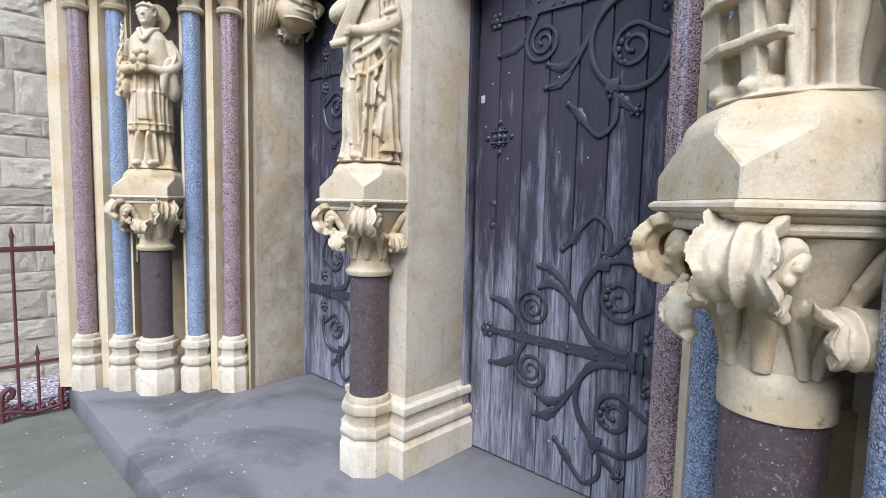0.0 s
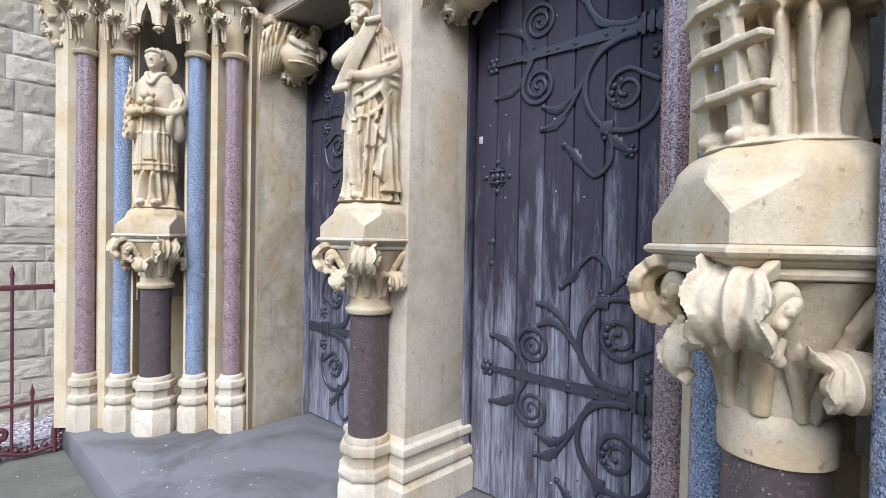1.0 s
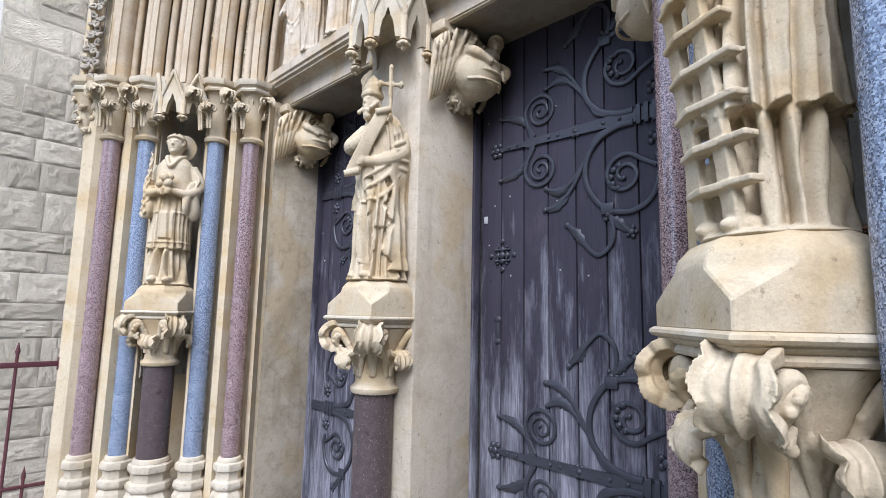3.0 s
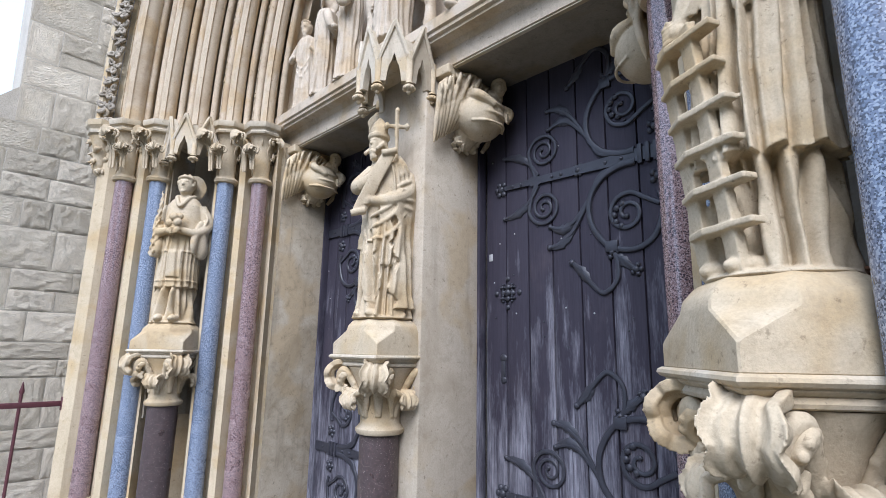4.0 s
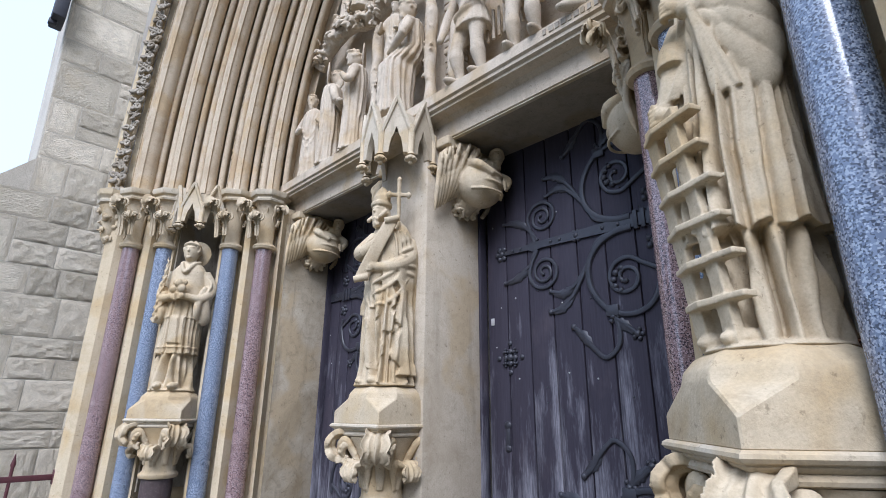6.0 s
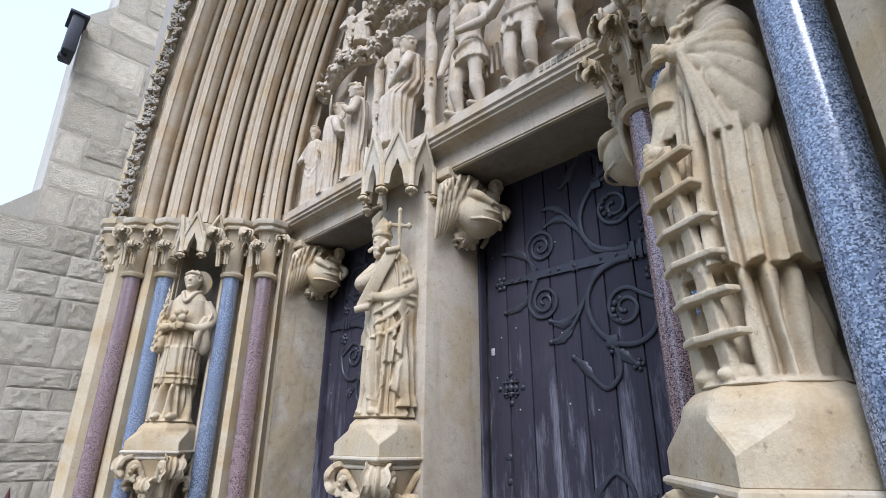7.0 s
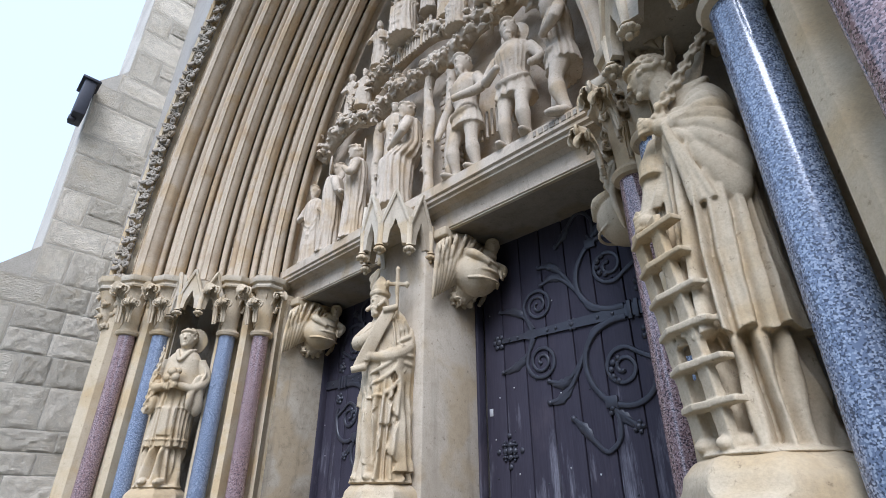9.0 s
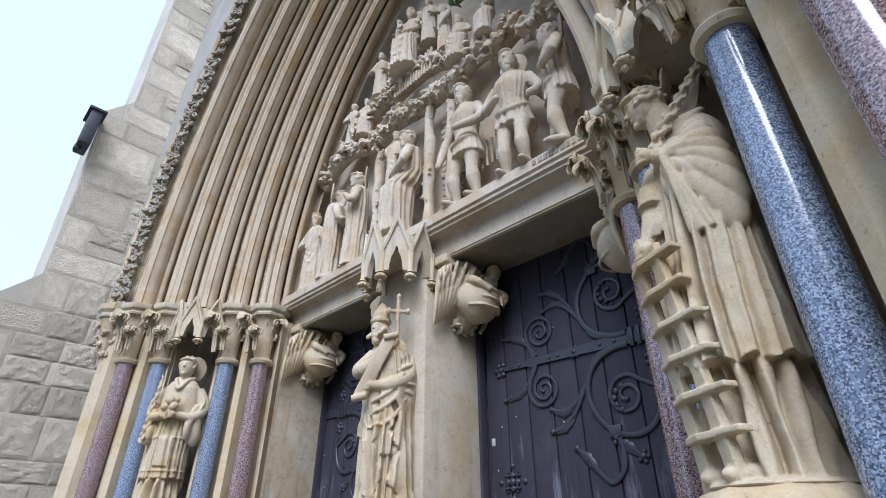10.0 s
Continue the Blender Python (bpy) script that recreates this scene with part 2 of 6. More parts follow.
def ball(bm, c, r, u=12, v=8, m=None):
    r = (r, r, r) if isinstance(r, (int, float)) else r
    mat = Matrix.Translation(c) @ (m or Matrix()) @ Matrix.Diagonal((*r, 1))
    top, low = bm.verts.new(mat @ Vector((0, 0, 1))), bm.verts.new(mat @ Vector((0, 0, -1)))
    rings = []
    for i in range(1, v):
        s, z = math.sin(math.pi * i / v), math.cos(math.pi * i / v)
        rings.append([bm.verts.new(mat @ Vector((s * math.cos(2 * math.pi * j / u), s * math.sin(2 * math.pi * j / u), z))) for j in range(u)])
    for j in range(u):
        k = (j + 1) % u
        bm.faces.new((top, rings[0][j], rings[0][k]))
        bm.faces.new((low, rings[-1][k], rings[-1][j]))
        for p, q in zip(rings, rings[1:]):
            bm.faces.new((p[j], q[j], q[k], p[k]))
    return bm


def smooth_path(pts, n=6):
    """A rounded path through the given points (Catmull-Rom)."""
    pts = [Vector(p) for p in pts]
    q = [2 * pts[0] - pts[1], *pts, 2 * pts[-1] - pts[-2]]
    made = []
    for i in range(1, len(q) - 2):
        for k in range(n):
            t = k / n
            a, b, c, d = q[i - 1:i + 3]
            made.append(0.5 * ((2 * b) + (c - a) * t + (2 * a - 5 * b + 4 * c - d) * t * t + (3 * b - a - 3 * c + d) * t ** 3))
    return made + [pts[-1]]


# ---- plan ----
XC = -2.26                                   # the portal's middle
FOOT, WAY, OUT = Vector((-3.936, 1.734)), Vector((-0.70, -0.714)), Vector((0.714, -0.70))
LEFT_S, RIGHT_S = (0.01, 0.295, 0.58, 0.855, 1.14), (-0.01, 0.245, 0.53, 0.852, 1.19)
SPRING, STEP = 3.38, -0.2


def jamb(s, h=0.0, right=False):
    """A place on the splayed jamb's line, h in front of it."""
    p = FOOT + WAY * s + OUT * h
    return (2 * XC - p.x, p.y) if right else (p.x, p.y)


# ground and step
bm = bmesh.new()
prism(bm, [(-400, -400), (400, -400), (400, 400), (-400, 400)], STEP - 0.3, STEP)
tagged(part("ground", bm, GROUND, smooth=0), "mossy grey concrete ground before the portal", "ground", kind="structure")
bm = bmesh.new()
box(bm, (-4.95, 0.81, STEP + 0.002), (0.45, 2.75, 0.0), 0.012)
tagged(part("floor", bm, SLAB), "worn grey stone step slab under the portal", "floor", kind="structure")
bm = bmesh.new()
prism(bm, [(-5.6, -0.5), (-5.02, -0.1), (-4.97, 0.8), (-4.97, 1.4), (-5.6, 1.4)], STEP, -0.1)
tagged(part("gravel_bed", bm, GRAVEL, smooth=0), "pale pinkish gravel bed beside the wall", "gravel", kind="stuff")


def jamb_wall(right):
    ss = RIGHT_S if right else LEFT_S
    plan = [(-3.85, 2.40), (-3.85, 1.86)]
    edge = [(ss[0] - 0.15, 0.05)]
    if right:
        plan, edge = [(2 * XC + 3.90, 2.40), (2 * XC + 3.90, 1.80)], [(ss[0] - 0.05, -0.03)]
    for a, b in zip(ss, ss[1:]):
        mid = (a + b) / 2
        if a == ss[2]:
            edge[-2:] = [(ss[1] + 0.03, 0.0), (ss[1] + 0.085, 0.01)]
            edge += [(ss[1] + 0.09, -0.34), (b - 0.09, -0.34)]
            edge += [(b - 0.085, 0.01), (b - 0.05, 0.0)]
            continue
        else:
            edge += [(a - 0.06, -0.10), (a + 0.06, -0.10)]
        edge += [(mid - 0.025, 0.025), (mid + 0.025, 0.025)]
    edge += [(ss[-1], -0.10), (ss[-1] + 0.13, 0.02), (ss[-1] + 0.22, 0.02)]
    plan += [jamb(s, h, right) for s, h in edge]
    x, y = plan[-1]
    plan += [(x + (0.06 if right else -0.06), y + 0.06), (x + (0.06 if right else -0.06), 2.40)]
    bm = bmesh.new()
    prism(bm, plan, 0.0, SPRING - 0.1)
    ob = part("wall_jamb_right" if right else "wall_jamb_left", bm, CREAM, smooth=0)
    return tagged(ob, "stepped cream limestone jamb of the portal", "wall", kind="structure")


jamb_wall(False), jamb_wall(True)
# linings behind the statues, coloured dark to paint in the niches' shade
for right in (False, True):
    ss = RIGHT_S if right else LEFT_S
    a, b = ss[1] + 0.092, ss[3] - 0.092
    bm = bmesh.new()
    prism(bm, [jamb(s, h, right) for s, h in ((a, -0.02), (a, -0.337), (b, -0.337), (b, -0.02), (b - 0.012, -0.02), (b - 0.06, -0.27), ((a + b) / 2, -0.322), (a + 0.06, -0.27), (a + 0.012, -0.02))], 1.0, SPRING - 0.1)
    tagged(part("wall_niche_right" if right else "wall_niche_left", bm, DARK_AND_SHADED, smooth=0), "limestone back of the statue's niche, coloured dark for its shade", "niche", kind="structure")

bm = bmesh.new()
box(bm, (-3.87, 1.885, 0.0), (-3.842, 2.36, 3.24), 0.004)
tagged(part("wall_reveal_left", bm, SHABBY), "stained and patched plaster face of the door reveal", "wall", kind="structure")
# plain unseen masses added in front to block low sky, a gap between
for n, x0, x1 in (("wall_yard_left", -60, -11), ("wall_yard_right", -3.5, 60)):
    bm = bmesh.new()
    box(bm, (x0, -15, STEP), (x1, -13, 8.0))
    tagged(part(n, bm, GROUND, smooth=0), "plain dark unseen wall added to block low sky light", "wall", kind="structure")

# lintel, soffit and the wall of the tympanum
bm = bmesh.new()
section = [(1.80, 3.50), (1.80, 3.43), (1.815, 3.42), (1.815, 3.40), (1.835, 3.39), (1.835, 3.375), (1.90, 3.37), (1.925, 3.345), (1.932, 3.24), (2.40, 3.24), (2.40, 3.50)]
ends = [[bm.verts.new((x, y, z)) for y, z in section] for x in (-4.0, -0.52)]
for i in range(len(section)):
    j = (i + 1) % len(section)
    bm.faces.new((ends[0][i], ends[0][j], ends[1][j], ends[1][i]))
bm.faces.new(ends[0]), bm.faces.new(ends[1][::-1])
tagged(part("lintel", bm, RELIEF, smooth=0), "moulded grey limestone lintel over the doors", "lintel", kind="structure")
bm = bmesh.new()
box(bm, (-4.0, 1.94, 3.228), (-0.52, 1.965, 3.24))
tagged(part("trim", bm, PALE, smooth=0), "thin pale fillet under the lintel", "trim", kind="structure")
# thin sheet added under the lintel, its dark colour painting the shade there
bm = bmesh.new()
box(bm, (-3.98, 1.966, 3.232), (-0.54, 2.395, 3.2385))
tagged(part("ceiling_soffit", bm, SOFFIT_SHADE, smooth=0), "thin stone soffit sheet over the doors, darkened for shade", "soffit", kind="structure")

R0, AX = 4.50, 0.62                           # inner arch: radius and the left arc's centre


def arch_point(rho, u, y, right=False):
    """A point of the pointed arch, rho outside its inner edge; u from 0 (springing) to 1 (apex)."""
    r = R0 + rho
    a = math.acos((AX - XC) / r) * u
    x = AX - r * math.cos(a)
    return Vector((2 * XC - x if right else x, y, SPRING + r * math.sin(a)))


bm = bmesh.new()
edge = [arch_point(0.5, i / 24, 2.09) for i in range(25)] + [arch_point(0.5, i / 24, 2.09, True) for i in range(23, -1, -1)]
front = [bm.verts.new(p) for p in edge]
back = [bm.verts.new(p + Vector((0, 0.4, 0))) for p in edge]
bm.faces.new(front), bm.faces.new(back[::-1])
for i in range(len(front)):
    j = (i + 1) % len(front)
    bm.faces.new((front[i], front[j], back[j], back[i]))
tagged(part("wall_tympanum", bm, RELIEF, smooth=0), "grey limestone back wall of the carved tympanum", "wall", kind="structure")


def swept_arch(name, profile, mat, parent, label="", steps=44):
    """Sweeps (s, h) pairs of the splay round the pointed arch."""
    bm = bmesh.new()
    pts = []
    for s, h in profile:
        x, y = jamb(s, h)
        pts.append((-3.88 - x, y))
    for right in (False, True):
        rows = [[bm.verts.new(arch_point(rho, i / steps, y, right)) for rho, y in pts] for i in range(steps + 1)]
        for a, b in zip(rows, rows[1:]):
            for i in range(len(pts) - 1):
                bm.faces.new((a[i], a[i + 1], b[i + 1], b[i]))
    bmesh.ops.remove_doubles(bm, verts=bm.verts, dist=0.0005)
    return part(name, bm, mat, parent, label, smooth=50)


def roll(s, h, r, n=10, a0=-50, a1=230):
    return [(s - r * math.cos(radians(a0 + (a1 - a0) * i / n)), h + r * math.sin(radians(a0 + (a1 - a0) * i / n))) for i in range(n + 1)]


arch = thing("portal_arch", Matrix(), "moulded cream limestone pointed arch over the portal", "arch", kind="structure")
swept_arch("hollow", [(-0.20, -0.10), (-0.14, -0.15), (1.22, -0.15), (1.26, -0.14), (1.42, -0.14), (1.42, -0.3)], MOULD, arch)
for c, r in ((0.0, 0.056), (0.285, 0.062), (0.575, 0.062), (0.855, 0.064), (1.14, 0.080)):
    nib = [(c - 0.019, r + 0.002), (c - 0.017, r + 0.012), (c + 0.017, r + 0.012), (c + 0.019, r + 0.002)]
    swept_arch("roll_moulding", [(c - r * 0.5, -0.155)] + roll(c, 0.0, r, 8, -50, 72) + nib + roll(c, 0.0, r, 8, 108, 230) + [(c + r * 0.5, -0.155)], MOULD, arch)
    for d, h, q in ((0.098, -0.028, 0.031), (-0.094, -0.035, 0.027)):
        swept_arch("bead_moulding", [(c + d - q * 0.8, -0.155)] + roll(c + d, h, q, 8, -40, 220) + [(c + d + q * 0.8, -0.155)], MOULD, arch)
    swept_arch("fillet", [(c + 0.140, -0.155), (c + 0.142, -0.070), (c + 0.160, -0.064), (c + 0.164, -0.155)], MOULD, arch)
swept_arch("hood_mould", [(1.25, -0.14), (1.26, 0.0), (1.30, -0.04), (1.38, -0.04), (1.41, 0.03), (1.44, 0.03), (1.47, -0.02), (1.47, -0.2)], CREAM, arch)

# wall over and beside the arch
bm = bmesh.new()
YF = 0.80
inner = [arch_point(1.02, i / 30, YF) for i in range(31)] + [arch_point(1.02, i / 30, YF, True) for i in range(29, -1, -1)]
outer = [(-5.62, SPRING)] + [(-5.62, 10.5), (XC, 10.5), (1.10, 10.5), (1.10, SPRING)]
loop = [Vector((x, YF, z)) for x, z in outer]
top = [bm.verts.new(p) for p in inner + loop[::-1]]
rear = [bm.verts.new(p + Vector((0, 0.5, 0))) for p in inner + loop[::-1]]
bm.faces.new(top), bm.faces.new(rear[::-1])
for i in range(len(top)):
    j = (i + 1) % len(top)
    bm.faces.new((top[i], top[j], rear[j], rear[i]))
tagged(part("wall_front", bm, SOFT, smooth=0), "grey stone wall over the portal arch", "wall", kind="structure")

# buttress beside the portal
bm = bmesh.new()
prof = [(1.6, STEP), (-0.12, STEP), (-0.12, 3.45), (0.20, 3.80), (0.13, 5.85), (0.36, 6.15), (0.30, 10.5), (1.6, 10.5)]
ends = [[bm.verts.new((x, y, z)) for y, z in prof] for x in (-5.62, -6.6)]
for i in range(len(prof)):
    j = (i + 1) % len(prof)
    bm.faces.new((ends[0][i], ends[0][j], ends[1][j], ends[1][i]))
bm.faces.new(ends[0]), bm.faces.new(ends[1][::-1])
tagged(part("wall_buttress", bm, MORTAR, smooth=0), "coursed grey rubble stone buttress with sloped offsets", "buttress", kind="structure")
bm = bmesh.new()
box(bm, (-30, 1.6, STEP), (-5.0, 2.2, 9.0))
tagged(part("wall_church_left", bm, SOFT, smooth=0), "grey stone church wall behind the buttress", "wall", kind="structure")
bm = bmesh.new()
box(bm, (0.47, 0.95, STEP), (20, 1.6, 9.0))
tagged(part("wall_church_right", bm, SOFT, smooth=0), "grey stone church wall beside the portal", "wall", kind="structure")
bm = bmesh.new()
box(bm, (-4.0, 2.45, -0.1), (-0.5, 2.6, 3.4))
tagged(part("wall_inner", bm, SOFT, smooth=0), "plain wall behind the doors", "wall", kind="structure")

# ---- central pier ----
pier = thing("wall_pier", Matrix(), "smooth cream limestone central pier with moulded base", "pier", kind="structure")
bm = bmesh.new()
box(bm, (-2.50, 1.84, 0.40), (-2.03, 2.37, 3.24), 0.012)
part("pier_body", bm, RENDER, pier)


def moulded_base(bm, x0, x1, y0, y1, rows):
    rings = []
    for o, z in rows:
        rings.append([bm.verts.new(p) for p in ((x0 - o, y0 - o, z), (x1 + o, y0 - o, z), (x1 + o, y1, z), (x0 - o, y1, z))])
    for a, b in zip(rings, rings[1:]):
        for i in range(4):
            bm.faces.new((a[i], a[(i + 1) % 4], b[(i + 1) % 4], b[i]))
    bm.faces.new(rings[0][::-1]), bm.faces.new(rings[-1])


BASE = [(0.055, 0.0), (0.055, 0.165), (0.05, 0.17), (0.03, 0.20), (0.045, 0.215), (0.05, 0.24), (0.045, 0.262), (0.022, 0.275), (0.016, 0.31), (0.022, 0.335), (0.036, 0.345), (0.04, 0.365), (0.036, 0.385), (0.01, 0.40), (0.0, 0.43)]
bm = bmesh.new()
moulded_base(bm, -2.50, -2.03, 1.84, 2.36, BASE)
part("moulded_base", bm, PALE, pier, smooth=30)


# ---- columns ----
def column_base(bm, r):
    lathe(bm, [(r + 0.055, 0.0), (r + 0.055, 0.165), (r + 0.05, 0.172), (r + 0.034, 0.2), (r + 0.05, 0.215), (r + 0.055, 0.24), (r + 0.048, 0.262), (r + 0.026, 0.275), (r + 0.022, 0.31),
               (r + 0.03, 0.335), (r + 0.044, 0.345), (r + 0.048, 0.37), (r + 0.044, 0.392), (r + 0.02, 0.405)], 8, 22.5)
    lathe(bm, [(r + 0.02, 0.40), (r + 0.022, 0.415), (r + 0.014, 0.432), (r + 0.002, 0.436)], 32)


def lobed_leaf(bm, pts, w, lobes=4, thick=0.012, cup=0.35, seed=0):
    """A carved leaf along (radius, height) pairs: scalloped edges, cupped sides, a sunk midrib and veins."""
    path = smooth_path([(r, 0, z) for r, z in pts], 5)
    n, m = len(path) - 1, 12
    rng = random.Random(seed)
    lean = rng.uniform(-0.25, 0.25)
    rows = []
    for i, p in enumerate(path):
        t = i / n
        d = (path[min(i + 1, n)] - path[max(i - 1, 0)]).normalized()
        nor = Vector((d.z, 0, -d.x))
        s = min(1, t / 0.55)
        env = (0.42 + 0.58 * s * s * (3 - 2 * s)) * (1 - 0.72 * max(0, (t - 0.72) / 0.28) ** 2)
        half = w * env * (0.66 + 0.34 * abs(math.sin(math.pi * (lobes * t + 0.15))) ** 0.6)
        row = []
        for back in (0.0, thick):
            for k in range(m + 1):
                q = k / m * 2 - 1
                lift = w * env * (cup * abs(q) ** 2.2 - 0.20 * math.exp(-(q * 5) ** 2) + 0.09 * math.cos(q * 11 + 4 * t))
                row.append(bm.verts.new(p + Vector((0, half * q + lean * w * t * t, 0)) + nor * (lift - back + 0.004)))
        rows.append(row)
    k = m + 1
    for a, c in zip(rows, rows[1:]):
        for q in range(m):
            bm.faces.new((a[q], a[q + 1], c[q + 1], c[q]))
            bm.faces.new((a[k + q + 1], a[k + q], c[k + q], c[k + q + 1]))
        bm.faces.new((a[0], c[0], c[k], a[k]))
        bm.faces.new((a[m], a[k + m], c[k + m], c[m]))
    for a in (rows[0], rows[-1]):
        for q in range(m):
            bm.faces.new((a[q], a[q + 1], a[k + q + 1], a[k + q]))


def crocket(r, z0, r1, z1, k, seed, mat, w=0.075):
    """A leaf that climbs the bell, bends out and rolls under; it grows along +x."""
    bm = bmesh.new()
    h, d = z1 - z0, r1 - r
    lobed_leaf(bm, [(r - 0.004, z0), (r + 0.004, z0 + 0.4 * h), (r + 0.30 * d, z0 + 0.70 * h), (r + 0.72 * d, z1 - 0.03 * k), (r1 + 0.012 * k, z1 - 0.008 * k), (r1 + 0.052 * k, z1 - 0.026 * k),
                    (r1 + 0.066 * k, z1 - 0.070 * k), (r1 + 0.052 * k, z1 - 0.098 * k)], w * k, 5, 0.010 * k, 0.30, seed)
    for sy in (-1, 1):
        turns = []
        for i in range(13):
            a = radians(-70 + i * 38)
            q = (0.046 - 0.0030 * i) * k
            turns.append((r1 - 0.012 * k + 0.0015 * i * k, sy * (0.060 * k + q * math.cos(a)), z1 - 0.062 * k + q * math.sin(a)))
        stalk = [(r, sy * 0.016 * k, z0), (r + 0.010 * k, sy * 0.016 * k, z0 + 0.45 * h), (r + 0.42 * d, sy * 0.034 * k, z0 + 0.66 * h)]
        tube(bm, smooth_path(stalk + turns, 3), 0.0105 * k, 6)
        ball(bm, turns[-1], 0.014 * k, 8, 5)
    bmesh.ops.recalc_face_normals(bm, faces=bm.faces)
    me = bpy.data.meshes.new("leaf")
    bm.to_mesh(me), bm.free()
    me.materials.append(mat)
    for p in me.polygons:
        p.use_smooth = True
    me.set_sharp_from_angle(angle=radians(55))
    return me


def leaf_knot(bm, c, r, rng, n=6):
    """A curled bunch of leaf lobes."""
    ball(bm, c, r * 0.7, 8, 6)
    for _ in range(n):
        v = Vector((rng.uniform(-1, 1), rng.uniform(-1, 1), rng.uniform(-1, 0.7))).normalized()
        e = Euler((rng.uniform(0, 3), rng.uniform(0, 3), rng.uniform(0, 3))).to_matrix().to_4x4()
        ball(bm, Vector(c) + v * r * 0.75, (r * 0.55, r * 0.38, r * 0.22), 8, 6, e)


def capital(parent, r, z0, z1, wide, seed, mat=CARVED, count=6):
    """Ring, bell and two tiers of leaves between z0 and z1."""
    h = z1 - z0
    bm = bmesh.new()
    lathe(bm, [(r, z0 - 0.03), (r + 0.022, z0 - 0.025), (r + 0.03, z0 - 0.005), (r + 0.022, z0 + 0.012), (r + 0.006, z0 + 0.02), (r - 0.002, z0 + 0.04), (r + 0.002, z0 + h * 0.4), (r + (wide - r) * 0.16, z0 + h * 0.75),
               (r + (wide - r) * 0.42, z0 + h * 0.93), (r + (wide - r) * 0.6, z1)], 28)
    bell = part("capital", bm, mat, parent)
    k = 0.86
    tiers = [(crocket(r, z0 + 0.05, wide * 0.92, z1 - 0.004, k, seed + q, mat), 0.0) for q in range(3)]
    tiers += [(crocket(r, z0 + 0.06, r + (wide - r) * 0.55, z0 + h * 0.68, k * 0.8, seed + q + 5, mat, 0.07), 0.5) for q in range(3)]
    for i in range(count):
        for me, turn in (tiers[i % 3], tiers[3 + (i + 1) % 3]):
            ob = new("leaf", me)
            ob.parent = bell
            ob.matrix_basis = pose(0, 0, 0, 0, 0, 360 * (i + turn) / count + 22.5) @ pose(0, 0, 0, 0, (i * 37 % 11 - 5) * 0.4, (i * 53 % 13 - 6) * 0.6)
    return bell


def column(name, granite_mat, label, seed):
    ob = thing(name, Matrix(), label, "column", "columns of the portal jambs")
    r = 0.066
    bm = bmesh.new()
    column_base(bm, r)
    part("base", bm, PALE, ob, "octagonal pale limestone base", smooth=35)
    bm = bmesh.new()
    lathe(bm, [(r, 0.436), (r, 2.89)], 36)
    part("shaft", bm, granite_mat, ob, "polished granite shaft")
    capital(ob, r, 2.91, 3.285, 0.150, seed, CARVED, 6)
    bm = bmesh.new()
    lathe(bm, [(0.13, 3.285), (0.150, 3.29), (0.156, 3.305), (0.146, 3.315), (0.146, 3.328), (0.168, 3.34), (0.176, 3.358), (0.176, 3.385)], 8, 22.5)
    part("abacus", bm, PALE, ob, smooth=30)
    return ob


pink = column("granite_column", PINK, "polished pink granite column with leafy limestone capital", 3)
blue = column("granite_column", BLUE, "polished blue granite column with leafy limestone capital", 5)
first = {0: pink, 4: pink, 1: blue, 3: blue}
used = set()
for right in (False, True):
    for i in (0, 1, 3, 4):
        x, y = jamb((RIGHT_S if right else LEFT_S)[i], 0.0, right)
        m = pose(x, y, 0, 0, 0, (45 if right else -45) + 7 * i)
        if first[i] in used:
            copy_thing(first[i], m)
        else:
            first[i].matrix_basis = m
            used.add(first[i])


def square_rings(bm, rows):
    """Stacks squares (half width, z), a moulded ledge."""
    rings = [[bm.verts.new((sx * h, sy * h, z)) for sx, sy in ((-1, -1), (1, -1), (1, 1), (-1, 1))] for h, z in rows]
    for a, b in zip(rings, rings[1:]):
        for i in range(4):
            bm.faces.new((a[i], a[(i + 1) % 4], b[(i + 1) % 4], b[i]))
    bm.faces.new(rings[0][::-1]), bm.faces.new(rings[-1])


def broached_block(bm, h, z0, z1, z2, z3):
    """A square block whose corners turn by triangular broaches into an octagon, with a low domed top."""
    cut = 0.414
    square = [(h, -h), (h, -h), (h, h), (h, h), (-h, h), (-h, h), (-h, -h), (-h, -h)]
    octo = lambda q: [(q * cut, -q), (q, -q * cut), (q, q * cut), (q * cut, q), (-q * cut, q), (-q, q * cut), (-q, -q * cut), (-q * cut, -q)]
    rings = [[bm.verts.new((x, y, z)) for x, y in pts] for pts, z in ((square, z0), (square, z1), (octo(h * 0.975), z2), (octo(h * 0.945), z2 + 0.026), (octo(h * 0.82), z2 + 0.056), (octo(h * 0.62), z3))]
    for a, b in zip(rings, rings[1:]):
        for i in range(8):
            bm.faces.new((a[i], a[(i + 1) % 8], b[(i + 1) % 8], b[i]))
    bm.faces.new(rings[0][::-1]), bm.faces.new(rings[-1])
    bmesh.ops.remove_doubles(bm, verts=bm.verts, dist=0.0004)


